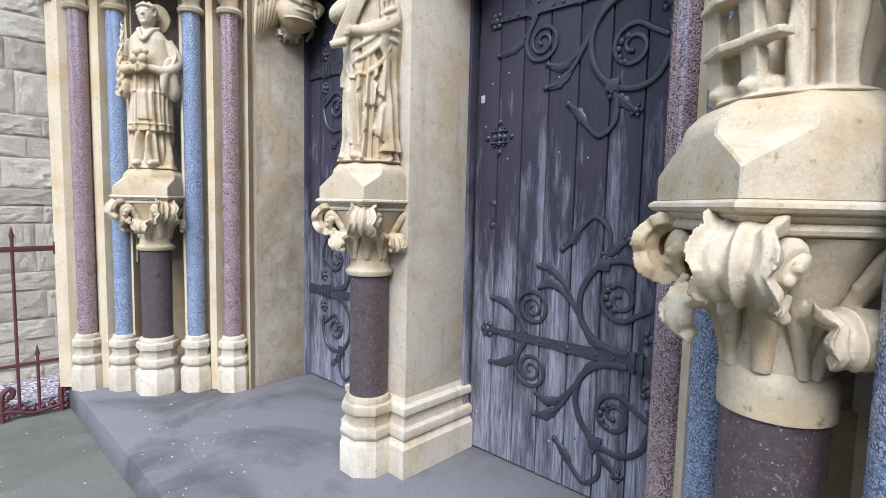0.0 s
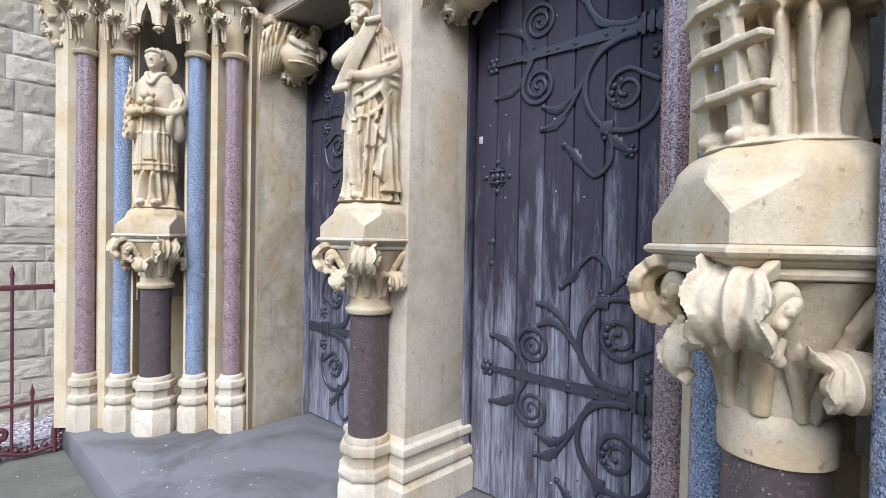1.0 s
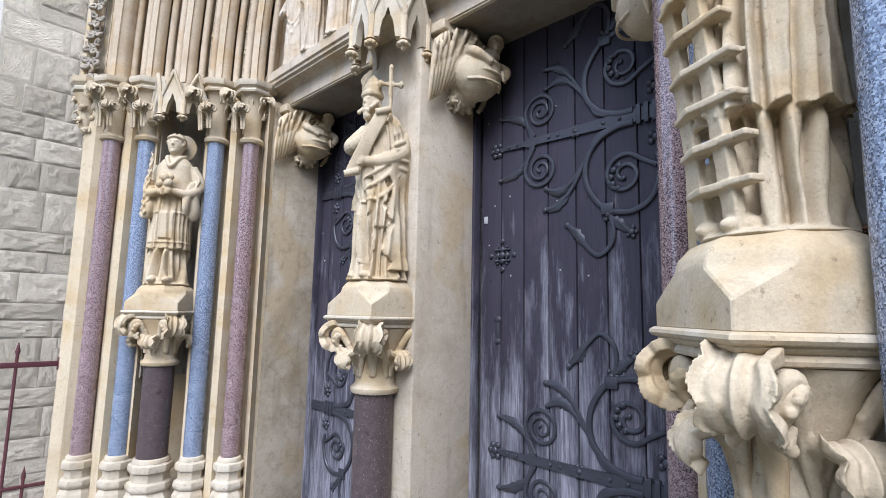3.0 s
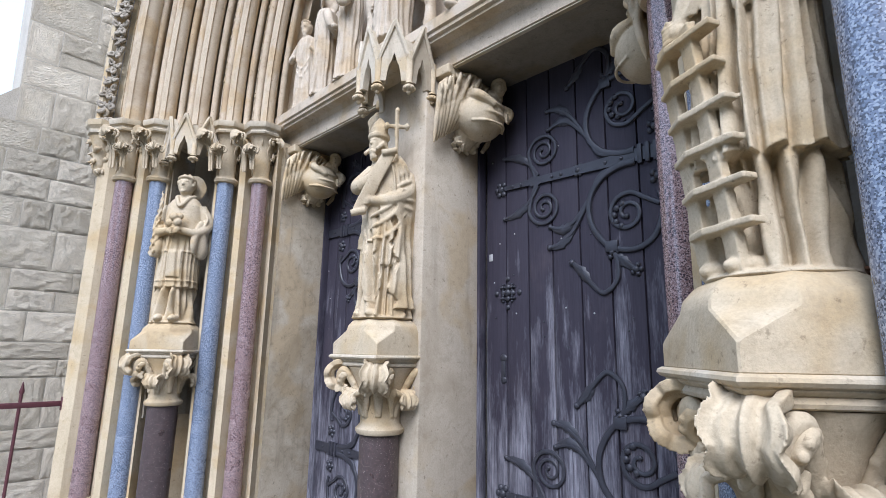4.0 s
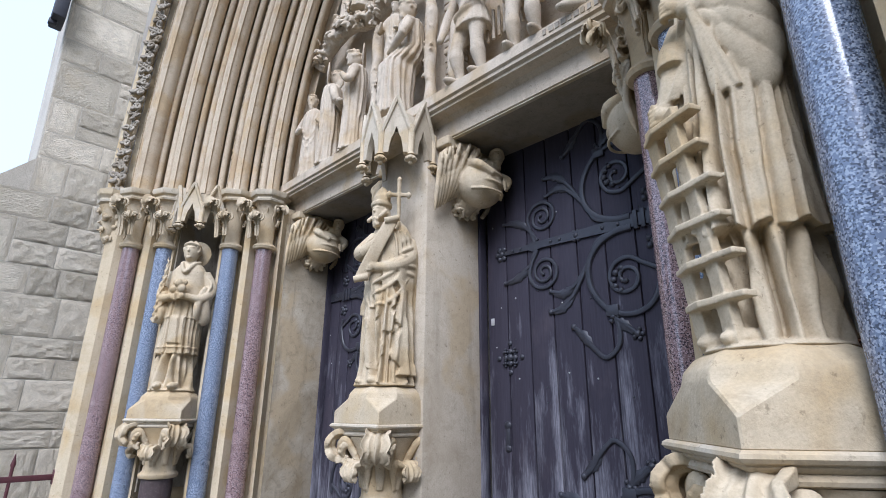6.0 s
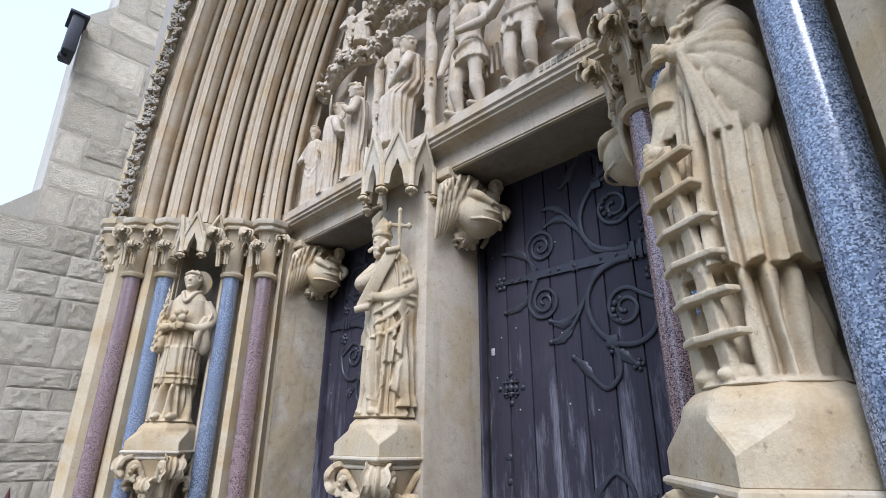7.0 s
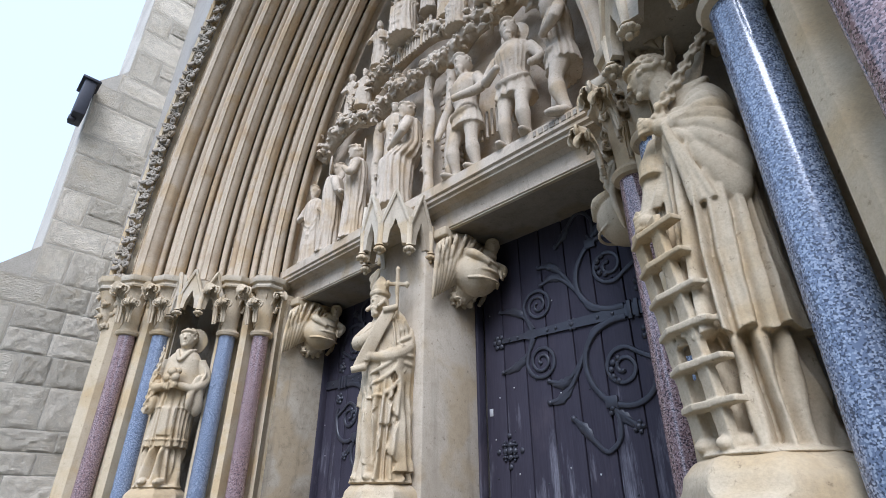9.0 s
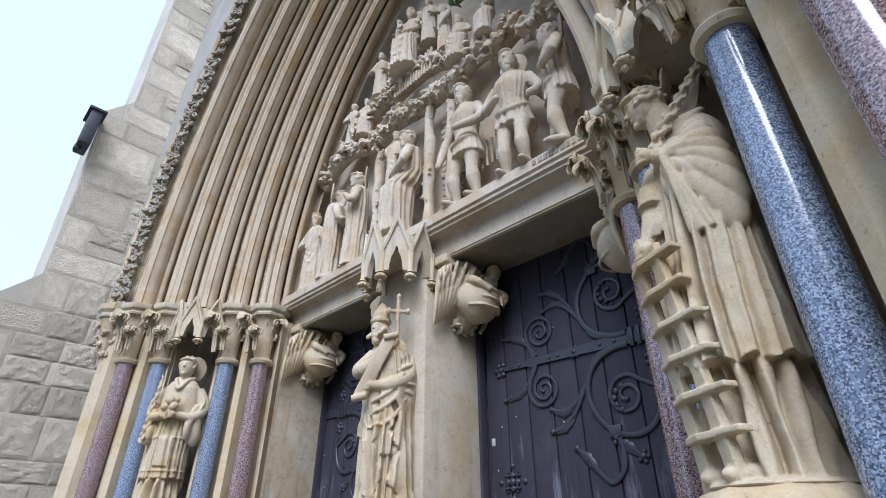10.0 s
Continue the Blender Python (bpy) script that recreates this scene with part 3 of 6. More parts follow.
def statue_column(label, seed, r=0.107, half=0.212, ringed=True, z0=1.14):
    """Dark shaft with a leafy capital, a square moulded ledge and a broached block for a statue."""
    ob = thing("statue_column", Matrix(), label, "column", "columns that carry the statues")
    bm = bmesh.new()
    column_base(bm, r)
    part("base", bm, PALE, ob, "octagonal moulded limestone base", smooth=35)
    bm = bmesh.new()
    lathe(bm, [(r, 0.436), (r, z0 - 0.03)], 40)
    part("shaft", bm, MARBLE, ob, "dark veined marble shaft")
    z1 = 1.456
    h = z1 - z0
    bm = bmesh.new()
    foot = [(r - 0.004, z0 - 0.035), (r + 0.016, z0 - 0.032), (r + 0.026, z0 - 0.018), (r + 0.026, z0 - 0.004), (r + 0.014, z0 + 0.008), (r + 0.003, z0 + 0.02)] if ringed else [(r - 0.004, z0 - 0.038), (r + 0.009, z0 - 0.034), (r + 0.012, z0 + 0.03), (r + 0.008, z0 + 0.055)]
    lathe(bm, foot + [(r, z0 + 0.065), (r + 0.004, z0 + 0.4 * h), (r + 0.020, z0 + 0.62 * h), (r + 0.05, z0 + 0.84 * h), (r + 0.075, z1 - 0.01), (r + 0.08, z1)], 40)
    bell = part("capital", bm, CARVED, ob)
    rng = random.Random(seed)

    def carved_part(name, bm, turn):
        piece = part(name, bm, CARVED, bell, at=pose(0, 0, 0, 0, 0, turn))
        fuse = piece.modifiers.new("fuse", "REMESH")
        fuse.mode, fuse.voxel_size, fuse.use_smooth_shade = "VOXEL", 0.0038, True
        soften = piece.modifiers.new("soften", "SMOOTH")
        soften.factor, soften.iterations = 0.4, 2

    reach = half * 1.16
    for i in range(4):
        if i == 1:
            continue
        # corner leaf: a stem up the bell that turns out under the ledge's corner and breaks into lobes
        bm = bmesh.new()
        stem = smooth_path([(r, 0, z0 + 0.06), (r + 0.006, 0, z0 + 0.42 * h), (r + 0.042, 0, z0 + 0.72 * h), (reach - 0.055, 0, z1 - 0.022), (reach - 0.015, 0, z1 - 0.04), (reach - 0.012, 0, z1 - 0.085)], 6)
        n = len(stem) - 1
        tube(bm, stem, [0.018 + 0.012 * math.sin(math.pi * min(1, k / n)) for k in range(n + 1)], 10, ((0.7, 0, -0.7), 0.7))
        lobed_leaf(bm, [(r + 0.02, z0 + 0.55 * h), (r + 0.05, z0 + 0.76 * h), (reach - 0.035, z1 - 0.004), (reach + 0.012, z1 - 0.020), (reach + 0.016, z1 - 0.062), (reach - 0.014, z1 - 0.088), (reach - 0.040, z1 - 0.070)], 0.074, 6, 0.030, -0.35, seed + i)
        for sy in (-1, 1):
            wing = smooth_path([(r + 0.03, sy * 0.02, z0 + 0.62 * h), (r + 0.055, sy * 0.055, z1 - 0.050), (r + 0.088, sy * 0.066, z1 - 0.040), (r + 0.105, sy * 0.052, z1 - 0.075), (r + 0.092, sy * 0.040, z1 - 0.105)], 5)
            tube(bm, wing, [0.012 + 0.010 * math.sin(math.pi * k / (len(wing) - 1)) for k in range(len(wing))], 8)
            for k in range(4):
                ball(bm, wing[6 + 3 * k] + Vector((0.010, sy * 0.010, 0)), (0.015, 0.012, 0.013), 8, 6)
        if i > 1:
            carved_part("leaf", bm, 90 * i + 45)
        else:
            bm.free()
        # leaf between the corners, lower down, beside two ribbed fronds that part and curl
        bm = bmesh.new()
        for sy in (-1, 1):
            rib = smooth_path([(r + 0.004, sy * 0.010, z0 + 0.06), (r + 0.008, sy * 0.022, z0 + 0.36 * h), (r + 0.030, sy * 0.055, z0 + 0.66 * h), (r + 0.074, sy * 0.088, z0 + 0.93 * h), (r + 0.080, sy * 0.128, z0 + 0.88 * h), (r + 0.070, sy * 0.138, z0 + 0.70 * h), (r + 0.066, sy * 0.108, z0 + 0.60 * h), (r + 0.064, sy * 0.090, z0 + 0.70 * h)], 6)
            n = len(rib) - 1
            tube(bm, rib, [0.012 + 0.012 * math.sin(math.pi * k / n) for k in range(n + 1)], 8, ((1, 0, 0), 0.8))
            for k in range(8):
                p = rib[int(n * (0.34 + 0.075 * k))]
                ball(bm, p + Vector((-0.004, -sy * 0.014, -0.010)), (0.013, 0.017, 0.015), 8, 6, Euler((sy * 0.6, 0, 0)).to_matrix().to_4x4())
        lobed_leaf(bm, [(r - 0.002, z0 + 0.12 * h), (r + 0.012, z0 + 0.34 * h), (r + 0.050, z0 + 0.52 * h), (r + 0.088, z0 + 0.53 * h), (r + 0.096, z0 + 0.43 * h), (r + 0.075, z0 + 0.38 * h)], 0.060, 6, 0.026, -0.3, seed + i + 9)
        carved_part("frond", bm, 90 * i)
    g = half / 0.216
    bm = bmesh.new()
    square_rings(bm, [(q * g, z) for q, z in ((0.150, 1.455), (0.180, 1.458), (0.190, 1.462), (0.193, 1.470), (0.189, 1.478), (0.186, 1.482), (0.195, 1.486), (0.201, 1.492), (0.201, 1.496), (0.212, 1.500), (0.218, 1.508), (0.216, 1.516), (0.207, 1.522))])
    part("ledge", bm, PALE, ob, "moulded square ledge", smooth=25)
    bm = bmesh.new()
    broached_block(bm, 0.203 * g, 1.520, 1.582, 1.650, 1.728)
    bmesh.ops.bevel(bm, geom=list(bm.edges), offset=0.004, segments=1, affect="EDGES")
    part("block", bm, CARVED, ob, "worn limestone block with broached corners", smooth=20)
    return ob


dark = statue_column("dark marble column with leafy capital and limestone statue block", 11)
x, y = jamb(0.575, 0.045)
dark.matrix_basis = pose(x, y, 0, 0, 0, 45)
copy_thing(dark, pose(-2.245, 1.755, 0, 0, 0, 0))
x, y = jamb(0.58, 0.075, True)
worn = statue_column("dark marble column with patched leafy capital and worn statue block", 14, 0.1015, 0.216, False, 1.118)
worn.matrix_basis = pose(x + 0.014, y, 0, 0, 0, -50)

# ---- doors ----
def door(name, hinge_right):
    ob = thing(name, pose(-2.0 if hinge_right else -2.52, 2.36, 0), "dark weathered plank door with black scrolled iron hinges", "door", kind="structure")
    f = 1 if hinge_right else -1
    edges = [0.0, 0.157, 0.32, 0.485, 0.659, 0.831, 1.003, 1.175, 1.39]
    for a, b in zip(edges, edges[1:]):
        bm = bmesh.new()
        box(bm, (min(f * a, f * b) + 0.004, 0.0, 0.012), (max(f * a, f * b) - 0.004, 0.06, 3.24), 0.004)
        part("plank", bm, OAK, ob)
    bm = bmesh.new()
    box(bm, (min(0, f * 1.39), 0.02, 0.012), (max(0, f * 1.39), 0.05, 3.24))
    part("backing", bm, OAK, ob, smooth=0)
    return ob, f


door_right, _ = door("door_1", True)
door_left, _ = door("door_2", False)


# ---- iron on the doors ----
def stroke(bm, pts, r0, r1, f, z, up, n=6, tip=True):
    """A hammered bar in the door's plane through (across, away from the strap) pairs."""
    path = smooth_path([(f * u, -0.006, z + up * q) for u, q in pts], n)
    k = len(path) - 1
    tube(bm, path, [r0 + (r1 - r0) * i / k for i in range(k + 1)], 8, ((0, 1, 0), 0.75))
    if tip:
        ball(bm, path[-1], (r1 * 1.4, r1 * 1.1, r1 * 1.4), 10, 6)


def spiral(cx, cz, start, size, core, n, power):
    """Points of a scroll that winds inwards, an eighth of a turn apart."""
    return [(cx + (size * (1 - i / n) ** power + core) * math.cos(radians(start - 45 * i)), cz + (size * (1 - i / n) ** power + core) * math.sin(radians(start - 45 * i))) for i in range(n)]


SCROLLS = {
    "small_scroll": ([(0.384, 0.02)] + spiral(0.440, 0.172, 216, 0.100, 0.008, 19, 0.9), 0.013, 0.007),
    "small_leaf": ([(0.40, 0.03), (0.345, 0.11), (0.26, 0.165), (0.15, 0.195)], 0.013, 0.010),
    "leaf_branch": ([(0.95, 0.03), (0.80, 0.06), (0.74, 0.16), (0.64, 0.28), (0.56, 0.315), (0.475, 0.295)], 0.017, 0.010),
    "leaf_tip": ([(0.70, 0.22), (0.63, 0.33), (0.55, 0.395), (0.47, 0.415)], 0.013, 0.012),
    "great_scroll": ([(0.99, 0.03), (0.90, 0.035), (0.80, 0.08), (0.73, 0.18), (0.735, 0.32), (0.825, 0.445), (0.962, 0.482), (1.07, 0.425), (1.115, 0.29), (1.10, 0.21)], 0.020, 0.014),
    "inner_scroll": ([(1.10, 0.27)] + spiral(0.935, 0.290, -33, 0.102, 0.010, 14, 0.9), 0.014, 0.010),
    "tail": ([(0.845, 0.47), (0.87, 0.54), (0.863, 0.63), (0.79, 0.69), (0.715, 0.63), (0.665, 0.56), (0.61, 0.515)], 0.013, 0.013),
    "tail_leaf": ([(0.85, 0.49), (0.90, 0.53), (0.965, 0.585)], 0.012, 0.014),
}


def rosette(bm, x, z, r, petals=6):
    ball(bm, (x, -0.006, z), (r * 0.45, 0.016, r * 0.45), 10, 6)
    for i in range(petals):
        a = 2 * math.pi * i / petals
        ball(bm, (x + r * 0.66 * math.cos(a), -0.004, z + r * 0.66 * math.sin(a)), (r * 0.36, 0.012, r * 0.36), 8, 5)


def hinge(door_ob, f, z):
    bm = bmesh.new()
    half = [(1.335, 0.036), (1.0, 0.034), (0.7, 0.026), (0.42, 0.022), (0.40, 0.03), (0.36, 0.03), (0.34, 0.018), (0.16, 0.014)]
    ring = [(f * u, z + h) for u, h in half] + [(f * u, z - h) for u, h in half[::-1]]
    a = [bm.verts.new((x, -0.014, q)) for x, q in ring]
    b = [bm.verts.new((x, 0.002, q)) for x, q in ring]
    bm.faces.new(a), bm.faces.new(b[::-1])
    for i in range(len(ring)):
        j = (i + 1) % len(ring)
        bm.faces.new((a[i], a[j], b[j], b[i]))
    for u in (1.02, 1.06, 1.10):
        box(bm, (f * u - 0.012, -0.024, z - 0.052), (f * u + 0.012, 0, z + 0.052), 0.004)
    for u in (0.22, 0.28, 0.5, 0.56, 0.83, 0.92, 1.2):
        ball(bm, (f * u, -0.014, z), (0.011, 0.009, 0.011), 8, 5)
    strap = part("hinge", bm, IRON, door_ob, "black wrought-iron strap hinge with scrolls", smooth=30)
    for up in (1, -1):
        for name, (pts, r0, r1) in SCROLLS.items():
            bm = bmesh.new()
            stroke(bm, pts, r0, r1, f, z, up, tip=name != "great_scroll")
            if "leaf" in name or name == "tail":
                blade = smooth_path([(f * u, -0.004, z + up * (q + 0.008)) for u, q in pts[-3:]], 5)
                nb = len(blade) - 1
                tube(bm, blade, [0.006 + 0.022 * math.sin(math.pi * min(1, (i + 0.5) / nb)) * (1 + 0.25 * math.cos(i * 2.4)) for i in range(nb + 1)], 8, ((0, 1, 0), 0.35))
            if name == "inner_scroll":
                for i in range(5):
                    g = 2.0 + i * 0.62
                    ball(bm, (f * (0.925 + 0.062 * math.cos(g)), -0.007, z + up * (0.30 - 0.062 * math.sin(g) * -1)), (0.018, 0.012, 0.018), 8, 5)
            if name == "tail_leaf":
                rosette(bm, f * 0.965, z + up * 0.585, 0.036, 5)
            if name == "great_scroll":
                box(bm, (f * 0.845 - 0.035, -0.02, z + up * 0.455 - 0.03), (f * 0.845 + 0.035, 0.0, z + up * 0.455 + 0.03), 0.006)
                rosette(bm, f * 0.845, z + up * 0.485, 0.04, 3)
                rosette(bm, f * 1.10, z + up * 0.13, 0.05, 5)
            part("scroll_branch", bm, IRON, strap)
    for u, r in ((0.125, 0.052), (0.665, 0.040)):
        bm = bmesh.new()
        rosette(bm, f * u, z, r, 6)
        part("rosette", bm, IRON, strap)


def door_fittings(ob, f):
    hinge(ob, f, 2.545)
    hinge(ob, f, 0.77)
    bm = bmesh.new()
    rosette(bm, f * 0.169, 1.895, 0.052, 4)
    for i in range(4):
        a = math.pi / 4 + i * math.pi / 2
        rosette(bm, f * 0.169 + 0.047 * math.cos(a), 1.895 + 0.047 * math.sin(a), 0.024, 4)
        a += math.pi / 4
        ball(bm, (f * 0.169 + 0.085 * math.cos(a), -0.004, 1.895 + 0.085 * math.sin(a)), (0.016, 0.009, 0.016), 8, 5)
    part("escutcheon", bm, IRON, ob, "pierced black iron rosette")
    bm = bmesh.new()
    box(bm, (f * 0.134 - 0.016, -0.008, 1.40), (f * 0.134 + 0.016, 0.0, 1.50), 0.004)
    ball(bm, (f * 0.134, -0.004, 1.515), (0.026, 0.008, 0.022), 10, 6)
    ball(bm, (f * 0.134, -0.004, 1.39), (0.022, 0.008, 0.02), 10, 6)
    part("keyhole_plate", bm, IRON, ob, "small black iron keyhole plate")
    bm = bmesh.new()
    box(bm, (f * 0.039 - 0.014, -0.006, 2.10), (f * 0.039 + 0.014, 0.0, 2.145), 0.003)
    part("lock_plate", bm, STEEL, ob, "small bright metal plate")
    rng = random.Random(4)
    for z in (0.25, 1.62, 1.74, 1.98, 2.22, 2.75):
        for u in (0.08, 0.24, 0.41, 0.57, 0.745, 0.92, 1.09, 1.26):
            if rng.random() < 0.7:
                bm = bmesh.new()
                ball(bm, (f * (u + rng.uniform(-0.03, 0.03)), 0.0, z + rng.uniform(-0.05, 0.05)), (0.0052, 0.005, 0.0052), 8, 5)
                part("nail", bm, STEEL if rng.random() < 0.4 else IRON, ob)


door_fittings(door_right, 1), door_fittings(door_left, -1)
for x0, x1, n in ((-2.03, -2.0, 1), (-3.85, -3.82, 2)):
    bm = bmesh.new()
    box(bm, (x0, 2.30, 0.0), (x0 + 0.022, 2.365, 3.235), 0.006)
    tagged(part("door_frame_%d" % n, bm, OAK), "dark narrow oak frame strip of the door", "door frame", kind="structure")


# ---- carved figures ----
class Body:
    """A draped figure in rows (height, middle x, middle y, half width, half depth), facing -y."""

    def __init__(self, rows, seed, folds=13, deep=0.016, twist=0.25, keep=0.0):
        self.rows, self.deep, self.folds, self.twist, self.seed, self.keep = rows, deep, folds, twist, seed * 1.37, keep

    def at(self, a, z, out=0.0):
        rows = self.rows
        z = min(max(z, rows[0][0]), rows[-1][0])
        i = 0
        while i < len(rows) - 2 and rows[i + 1][0] < z:
            i += 1
        p, q = rows[i], rows[i + 1]
        t = (z - p[0]) / (q[0] - p[0])
        t = t * t * (3 - 2 * t) * 0.5 + t * 0.5
        cx, cy, rx, ry = (p[k] + (q[k] - p[k]) * t for k in range(1, 5))
        span = rows[-1][0] - rows[0][0]
        w = (z - rows[0][0]) / span
        ca, sa = math.cos(a), math.sin(a)
        sway = noise.noise(Vector((ca * 1.6, sa * 1.6, z * 2.2 + self.seed)))
        size = 0.7 + 0.95 * noise.noise(Vector((ca * 2.3 + 9, sa * 2.3, z * 1.1 - self.seed)))
        fade = self.keep + (1 - self.keep) * max(0.0, 1 - w) ** 0.55
        turn = self.folds * a / 2 + self.twist * 4 * w + sway * 3.0
        v = abs(math.sin(turn)) * (0.55 + 0.45 * abs(math.sin(turn * 0.37 + 1.0 + 2 * sway)))
        o = out + self.deep * fade * size * (1.9 * v ** 0.55 - 1.35)
        return Vector((cx + (rx + o) * math.sin(a), cy - (ry + o) * math.cos(a), z))

    def mesh(self, bm, steps=44, sides=88):
        steps, sides = int(steps * 1.5), int(sides * 2.2)
        z0, z1 = self.rows[0][0], self.rows[-1][0]
        rings = []
        for i in range(steps + 1):
            z = z0 + (z1 - z0) * i / steps
            rings.append([bm.verts.new(self.at(2 * math.pi * j / sides, z)) for j in range(sides)])
        for a, b in zip(rings, rings[1:]):
            for i in range(sides):
                bm.faces.new((a[i], a[(i + 1) % sides], b[(i + 1) % sides], b[i]))
        bm.faces.new(rings[0][::-1]), bm.faces.new(rings[-1])

    def ridge(self, bm, pts, r, n=5, out=0.0):
        """A fold laid on the cloth through (angle in degrees, height) pairs."""
        path = [self.at(radians(p.x), p.y, out) for p in smooth_path([(a, z, 0) for a, z in pts], n)]
        k = len(path) - 1
        tube(bm, path, [r * (0.45 + 0.55 * math.sin(math.pi * (0.12 + 0.76 * i / k))) for i in range(k + 1)], 8)


def arm(bm, pts, radii):
    path = smooth_path(pts, 4)
    k = len(path) - 1
    rr = []
    for i in range(k + 1):
        t = i / k * (len(radii) - 1)
        j = min(int(t), len(radii) - 2)
        rr.append(radii[j] + (radii[j + 1] - radii[j]) * (t - j))
    tube(bm, path, rr, 14)
    ball(bm, path[-1], rr[-1] * 1.05, 10, 8)


def head(bm, c, r, hair=0, seed=1, beard=False, turn=0.0, nod=0.0):
    m = pose(0, 0, 0, nod, 0, turn)
    c = Vector(c)
    put = lambda x, y, z: c + (m @ Vector((x, y, z))) * r
    ball(bm, c, (r * 0.80, r * 0.95, r * 1.12), 18, 12, m)
    ball(bm, put(0, -0.28, -0.45), (r * 0.58, r * 0.62, r * 0.66), 12, 8, m)
    tube(bm, [put(0, -0.88, 0.22), put(0, -1.04, -0.16)], [r * 0.08, r * 0.13], 8)
    ball(bm, put(0, -0.80, 0.30), (r * 0.5, r * 0.16, r * 0.10), 10, 6, m)
    ball(bm, put(0, -0.80, -0.45), (r * 0.24, r * 0.16, r * 0.09), 8, 6, m)
    ball(bm, put(0, -0.78, -0.80), (r * 0.26, r * 0.2, r * 0.2), 8, 6, m)
    tube(bm, [put(0, 0.1, -0.6), put(0, 0.15, -1.5)], r * 0.52, 12)
    rng = random.Random(seed)
    for _ in range(hair * 2):
        a, e = rng.uniform(0.9, 2 * math.pi - 0.9), rng.uniform(-0.15, 1.3)
        ball(bm, put(0.84 * math.sin(a) * math.cos(e), -0.98 * math.cos(a) * math.cos(e) + 0.05, 1.12 * math.sin(e) + 0.05), r * rng.uniform(0.10, 0.17), 8, 6)
    if hair:
        for i in range(9):
            a = -1.0 + 2.0 * i / 8
            ball(bm, put(0.78 * math.sin(a), -0.88 * math.cos(a), 0.66 + 0.1 * math.cos(a * 2)), r * 0.15, 8, 6)
    if beard:
        for i in range(16):
            a, d = rng.uniform(-0.9, 0.9), rng.uniform(0, 1)
            ball(bm, put(0.5 * math.sin(a) * (1 - d * 0.5), -0.75 * math.cos(a) + 0.1 * d, -0.7 - d * 0.75), r * 0.22, 8, 6)


def carve(name, bm, mat, m, label, category, group="", worn=0.004, fine=0.009):
    """Links a carved figure as one mesh, its pieces fused into one block and gently worn."""
    rough = Vector((len(bm.verts) * 0.01, 0, 0))
    for v in bm.verts:
        p = v.co * 16 + rough
        v.co += Vector((noise.noise(p), noise.noise(p + Vector((31, 0, 0))), noise.noise(p + Vector((0, 57, 0))))) * worn
    ob = part(name, bm, mat, smooth=65)
    fuse = ob.modifiers.new("fuse", "REMESH")
    fuse.mode, fuse.voxel_size, fuse.use_smooth_shade = "VOXEL", fine, True
    soften = ob.modifiers.new("soften", "SMOOTH")
    soften.factor, soften.iterations = 0.35, 1
    ob.matrix_basis = m
    return tagged(ob, label, category, group)


